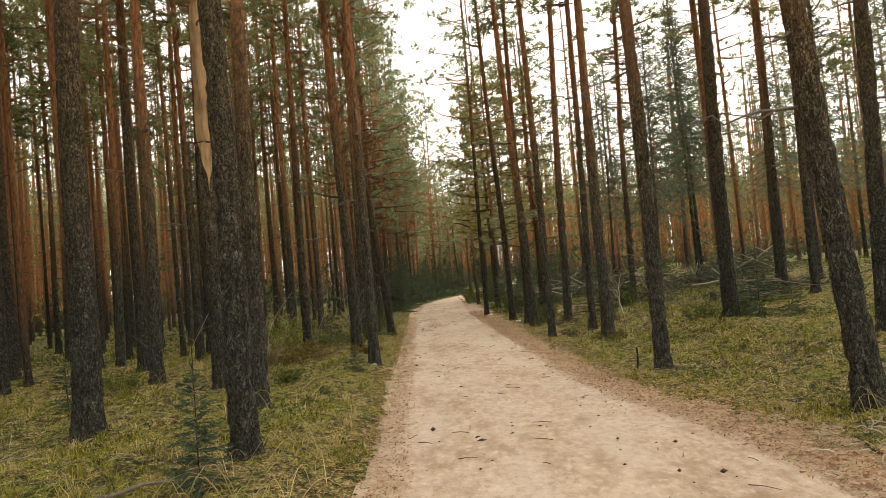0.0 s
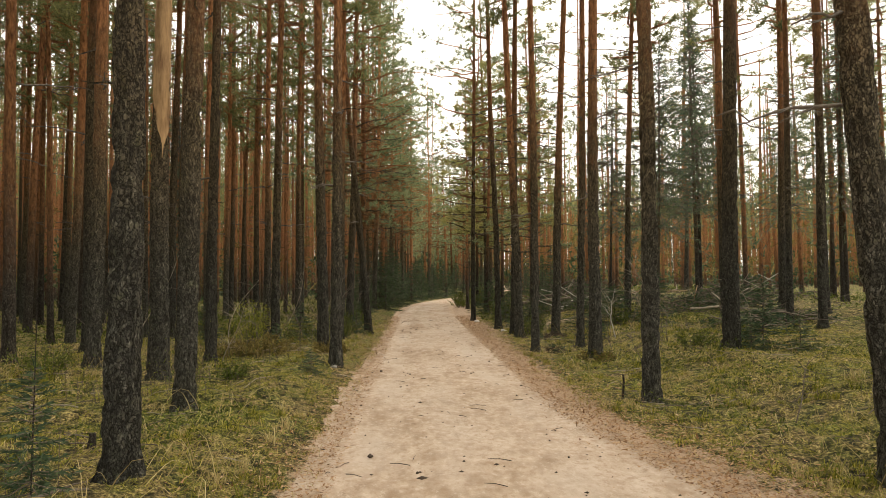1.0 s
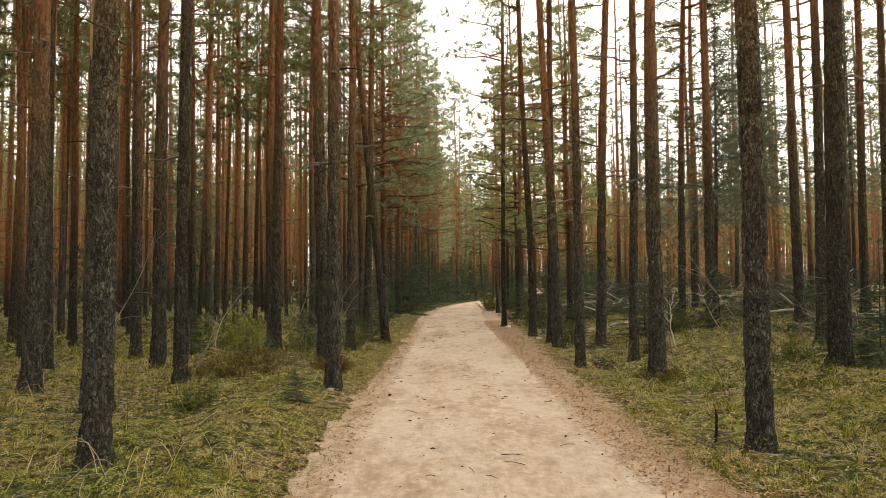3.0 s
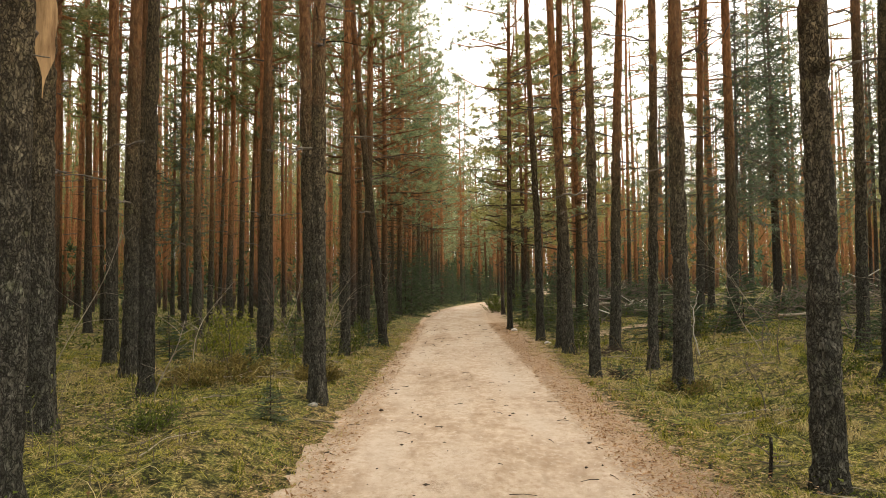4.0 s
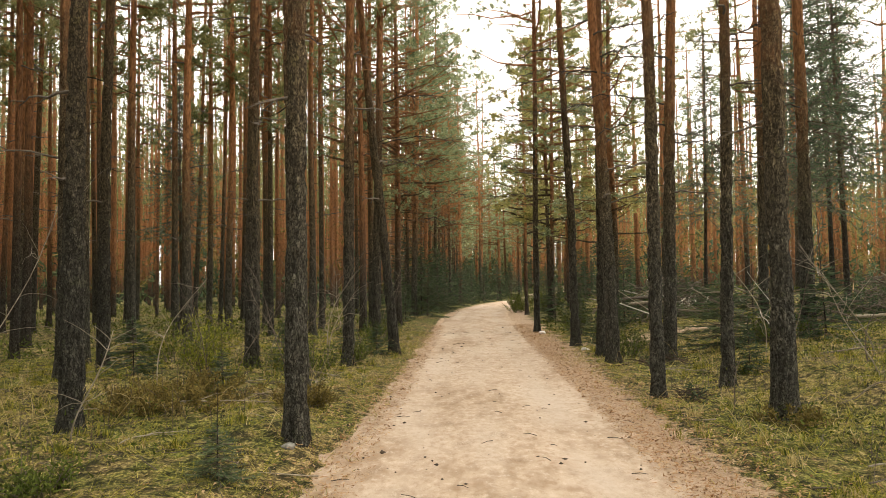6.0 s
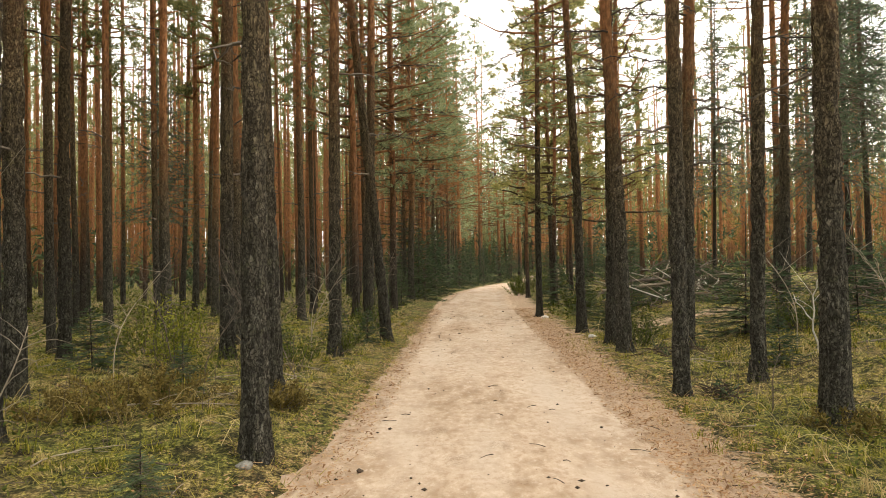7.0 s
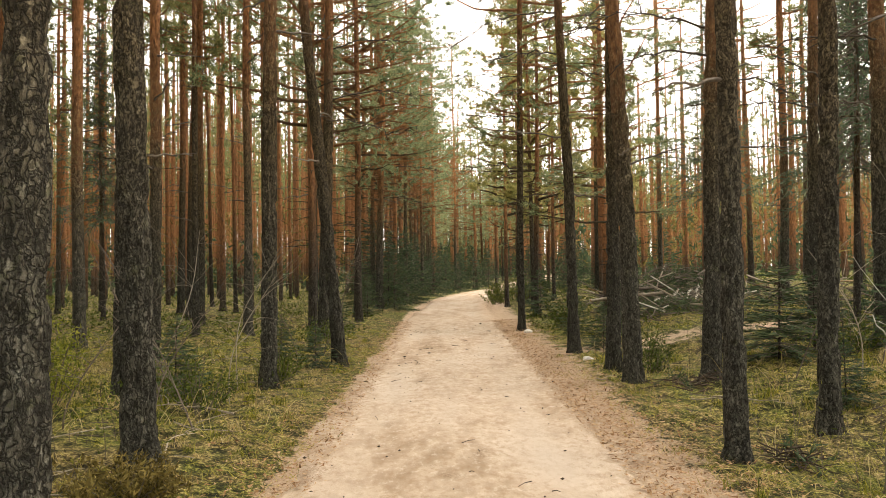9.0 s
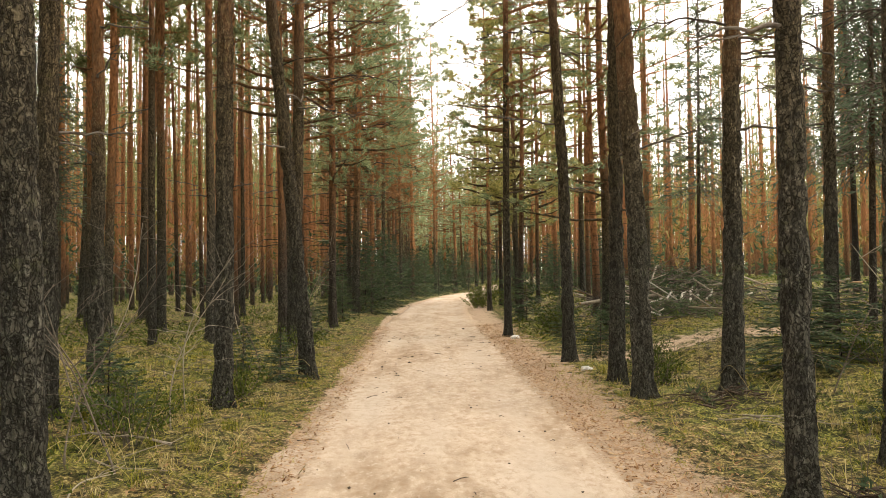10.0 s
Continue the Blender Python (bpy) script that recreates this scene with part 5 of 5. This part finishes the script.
def grass_cover():
    r = np.random.default_rng(41)
    g = Geo()
    x, y = cover_spots(r, 800000, -9, 9, 2.5, 27, 1.38, 0.6)
    thick = flat_noise(x, y, 1.3, 12) * 0.35 + flat_noise(x, y, 4.0, 13) * 0.25 + flat_noise(x, y, 10.0, 14) * 0.4
    keep = r.uniform(0, 1, len(x)) < smooth(0.4, 0.58, thick)
    x, y = x[keep], y[keep]
    root = np.stack([x, y, ground_z(x, y) - 0.008], -1)
    n = len(x)
    way = unit(r.normal(0, 0.9, (n, 3)) * [1, 1, 0.3] + [0, 0, 0.6])
    ln = r.gamma(3.0, 0.02, (n, 1)).clip(0.02, 0.2)
    g.blades(root, root + way * ln, r.uniform(0.003, 0.007, n), np.cross(way, r.normal(0, 1, way.shape)))
    tagged(new("grass", g.mesh("grass", GRASS, False)), "short yellowish green grass and moss shoots on the forest floor", "grass", kind="stuff")


def tussock_cover():
    """Tufts of longer grass, each a fan of arching blades, thickest on the bumps."""
    r = np.random.default_rng(50)
    g, old = Geo(), Geo()
    x, y = cover_spots(r, 5200, -8, 8, 2.8, 25, 1.55, 0.6)
    keep = r.uniform(0, 1, len(x)) < smooth(0.35, 0.65, flat_noise(x, y, 1.1, 61))
    for a, b in zip(x[keep], y[keep]):
        n = int(r.integers(18, 46))
        size = r.gamma(5.0, 0.017)
        foot = np.stack([a + r.normal(0, 0.035, n), b + r.normal(0, 0.035, n)], -1)
        root = np.concatenate([foot, np.full((n, 1), float(ground_z(a, b)) - 0.015)], 1)
        h = r.uniform(0, 6.283, n)
        out = np.stack([np.cos(h), np.sin(h), np.zeros(n)], -1)
        ln = size * r.uniform(0.5, 1.3, (n, 1))
        knee = root + (out * r.uniform(0.15, 0.6, (n, 1)) + [0, 0, 0.8]) * ln
        tip = knee + (out * r.uniform(0.4, 0.9, (n, 1)) + np.array([0, 0, 1.0]) * r.uniform(-0.55, 0.2, (n, 1))) * ln
        side = np.cross(out, [0, 0, 1.0])
        wd = r.uniform(0.003, 0.006, n)
        half = side * (wd / 2)[:, None]
        v = np.stack([root - half, root + half, knee + half, knee - half, tip], 1).reshape(-1, 3)
        k = np.arange(n)[:, None] * 5
        to = old if r.uniform() < 0.3 else g
        to.add(v, np.concatenate([k + [0, 1, 2], k + [0, 2, 3], k + [3, 2, 4]]))
    tagged(new("grass_tussocks", g.mesh("grass_tussocks", GRASS, False)), "arching tufts of yellowish green grass", "grass", kind="stuff")
    tagged(new("dry_tussocks", old.mesh("dry_tussocks", STRAW, False)), "tufts of dry straw-coloured grass", "grass", kind="stuff")


def shrub_cover():
    r = np.random.default_rng(42)
    g = Geo()
    x, y = cover_spots(r, 90000, -9, 9, 2.5, 27, 2.0, 1.2)
    keep = r.uniform(0, 1, len(x)) < smooth(0.42, 0.68, flat_noise(x, y, 0.8, 20))
    x, y = x[keep], y[keep]
    n = len(x)
    h = r.uniform(0.02, 0.2, n) * (0.5 + flat_noise(x, y, 1.1, 22))
    p = np.stack([x, y, ground_z(x, y) + h], -1)
    way = unit(r.normal(0, 1, (n, 3)) + [0, 0, 0.4])
    g.blades(p, p + way * r.uniform(0.025, 0.065, (n, 1)), np.full(n, 0.02), np.cross(way, r.normal(0, 1, way.shape)))
    tagged(new("bilberry_cover", g.mesh("bilberry", SHRUB, False)), "low bilberry leaves over the moss", "undergrowth", kind="stuff")


def litter_cover():
    r = np.random.default_rng(43)
    g = Geo()
    n = 70000
    side = np.where(r.uniform(0, 1, n) < 0.3, -1.0, 1.0)
    y = 2.5 + 27 * r.uniform(0, 1, n) ** 1.4
    x = road_middle(y) + side * (np.where(side > 0, 1.16, 1.02) + r.gamma(2.3, 1.0, n) * np.where(side > 0, 0.22, 0.17) + 0.5 * smooth(9.5, 5, y) * (side > 0))
    far = r.uniform(0, 1, n) < 0.16
    x = np.where(far, r.uniform(-9, 9, n), x)
    keep = np.abs(x - road_middle(y)) > 1.0
    x, y = x[keep], y[keep]
    n = len(x)
    p = np.stack([x, y, np.maximum(ground_z(x, y), lie(x, y) + 0.022) + r.uniform(0.0, 0.014, n)], -1)
    way = unit(r.normal(0, 1, (n, 3)) * [1, 1, 0.22])
    big = 1 + 0.9 * (r.uniform(0, 1, n) < 0.3)
    g.blades(p, p + way * r.uniform(0.012, 0.036, (n, 1)) * big[:, None], r.uniform(0.006, 0.014, n) * big, np.cross(way, r.normal(0, 0.25, way.shape) + [0, 0, 1]))
    tagged(new("leaf_litter", g.mesh("leaf_litter", LITTER, False)), "dry brown leaves and needles along the road", "litter", kind="stuff")


def twig_cover():
    for mat, n, seed, name, label in ((DEAD_TWIG, 700, 44, "dark_twigs", "thin dark fallen twigs on the moss"), (PALE_WOOD, 420, 45, "pale_twigs", "thin pale fallen twigs on the moss")):
        r = np.random.default_rng(seed)
        g = Geo()
        x, y = cover_spots(r, n, -8, 8, 3, 26, 1.7, 0.6)
        for a, b in zip(x, y):
            ln, h = r.gamma(2.5, 0.12), r.uniform(0, 6.283)
            t = np.linspace(-0.5, 0.5, 5)
            px, py = a + np.cos(h) * ln * t + r.normal(0, 0.03 * ln, 5), b + np.sin(h) * ln * t + r.normal(0, 0.03 * ln, 5)
            pz = ground_z(px, py) + r.uniform(0.01, 0.05) + 0.08 * ln * r.uniform(-0.3, 1) * t
            g.tube(np.stack([px, py, pz], -1), np.linspace(r.uniform(0.003, 0.008), 0.002, 5), 4, False)
        tagged(new(name, g.mesh(name, mat)), label, "twigs", kind="stuff")


def road_grit():
    r = np.random.default_rng(46)
    g = Geo()
    ico = np.array([[1, 0, 0], [-1, 0, 0], [0, 1, 0], [0, -1, 0], [0, 0, 1], [0, 0, -1.0]])
    tri = np.array([[0, 2, 4], [2, 1, 4], [1, 3, 4], [3, 0, 4], [2, 0, 5], [1, 2, 5], [3, 1, 5], [0, 3, 5]])
    for _ in range(420):
        y = 3 + 26 * r.uniform() ** 1.3
        x = float(road_middle(y)) + r.uniform(-1.6, 1.7)
        s = r.gamma(1.6, 0.0045) + 0.003
        g.add(ico * s * r.uniform(0.6, 1.4, (6, 1)) * [1.2, 1.2, 0.7] + [x, y, float(lie(x, y)) + 0.012], tri)
    for _ in range(90):
        y = 3 + 24 * r.uniform() ** 1.3
        x = float(road_middle(y)) + r.uniform(-1.5, 1.6)
        h, ln = r.uniform(0, 6.283), r.uniform(0.04, 0.22)
        z = float(lie(x, y)) + 0.02
        g.tube([[x, y, z], [x + np.cos(h) * ln * 0.5, y + np.sin(h) * ln * 0.5, z + 0.008], [x + np.cos(h) * ln, y + np.sin(h) * ln, z]], [0.004, 0.003, 0.002], 4, False)
    tagged(new("road_grit", g.mesh("road_grit", CLOD)), "dark bits of soil, cones and twigs on the sand", "grit", kind="stuff")


def deep_cover():
    r = np.random.default_rng(47)
    g = Geo()
    n = 75000
    x, y = r.uniform(-24, 20, n), r.uniform(9, 52, n)
    keep = ((np.abs(x) > 8.5) | (y > 25)) & (np.abs(x - road_middle(y)) > 2.1)
    keep &= r.uniform(0, 1, n) < smooth(0.25, 0.7, flat_noise(x, y, 0.5, 30))
    x, y = x[keep], y[keep]
    n = len(x)
    p = np.stack([x, y, ground_z(x, y) + r.uniform(0, 0.3, n) * flat_noise(x, y, 0.7, 31)], -1)
    way = unit(r.normal(0, 1, (n, 3)) + [0, 0, 0.5])
    g.blades(p, p + way * r.uniform(0.06, 0.2, (n, 1)), r.uniform(0.02, 0.05, n), np.cross(way, r.normal(0, 1, way.shape)))
    tagged(new("deep_undergrowth", g.mesh("deep_undergrowth", SHRUB, False)), "low green undergrowth deeper in the wood", "undergrowth", kind="stuff")


def shoot_cover():
    r = np.random.default_rng(48)
    g, leaf = Geo(), Geo()
    for x0, x1, y0, y1, n in ((-6.5, -2.2, 9, 22, 420), (2.6, 6.5, 8, 22, 280), (-5.5, -2.5, 4, 9, 90)):
        for _ in range(n):
            x, y = r.uniform(x0, x1), r.uniform(y0, y1)
            if flat_noise(x, y, 0.7, 40) < 0.45:
                continue
            h = r.gamma(4, 0.09)
            t = np.linspace(0, 1, 4)
            lean, a = r.uniform(0, 0.35) * h, r.uniform(0, 6.283)
            pts = np.stack([x + lean * np.cos(a) * t ** 1.5, y + lean * np.sin(a) * t ** 1.5, float(ground_z(x, y)) - 0.01 + h * t], -1)
            g.tube(pts, np.linspace(0.0035, 0.0015, 4), 3, False)
            k = 5
            p = pts[r.integers(1, 4, k)] + r.normal(0, 0.03, (k, 3))
            way = unit(r.normal(0, 1, (k, 3)) + [0, 0, 0.3])
            leaf.blades(p, p + way * r.uniform(0.02, 0.06, (k, 1)), np.full(k, 0.014), np.cross(way, r.normal(0, 1, (k, 3))))
    tagged(new("thin_shoots", g.mesh("thin_shoots", DEAD_TWIG)), "thin upright brown shoots in the undergrowth", "undergrowth", kind="stuff")
    tagged(new("shoot_leaves", leaf.mesh("shoot_leaves", SHRUB, False)), "small green leaves on the thin shoots", "undergrowth", kind="stuff")


def straw_cover():
    """Long dead grass stalks, bent over in arcs, thickest on the low mounds."""
    r = np.random.default_rng(49)
    g = Geo()
    x, y = cover_spots(r, 5200, -7.5, 7.0, 4, 23, 1.75, 0.7)
    keep = r.uniform(0, 1, len(x)) < smooth(0.42, 0.66, flat_noise(x, y, 0.9, 55)) * np.where(x < 0, 1.0, 0.55)
    for a, b in zip(x[keep], y[keep]):
        ln, h = r.uniform(0.15, 0.6), r.uniform(0, 6.283)
        t = np.linspace(0, 1, 6)
        rise = r.uniform(0.15, 0.7) * ln
        px, py = a + np.cos(h) * ln * t * 0.8, b + np.sin(h) * ln * t * 0.8 + 0.06 * np.sin(t * 4)
        pz = float(ground_z(a, b)) - 0.01 + rise * np.sin(np.pi * np.minimum(1, t * r.uniform(0.7, 1.05)))
        g.tube(np.stack([px, py, pz], -1), np.linspace(0.0032, 0.0016, 6), 3, False)
    tagged(new("dry_straw", g.mesh("dry_straw", STRAW, False)), "bent straw-coloured dead grass stalks", "grass", kind="stuff")


deep_cover()
shoot_cover()
straw_cover()
grass_cover()
tussock_cover()
shrub_cover()
litter_cover()
twig_cover()
road_grit()
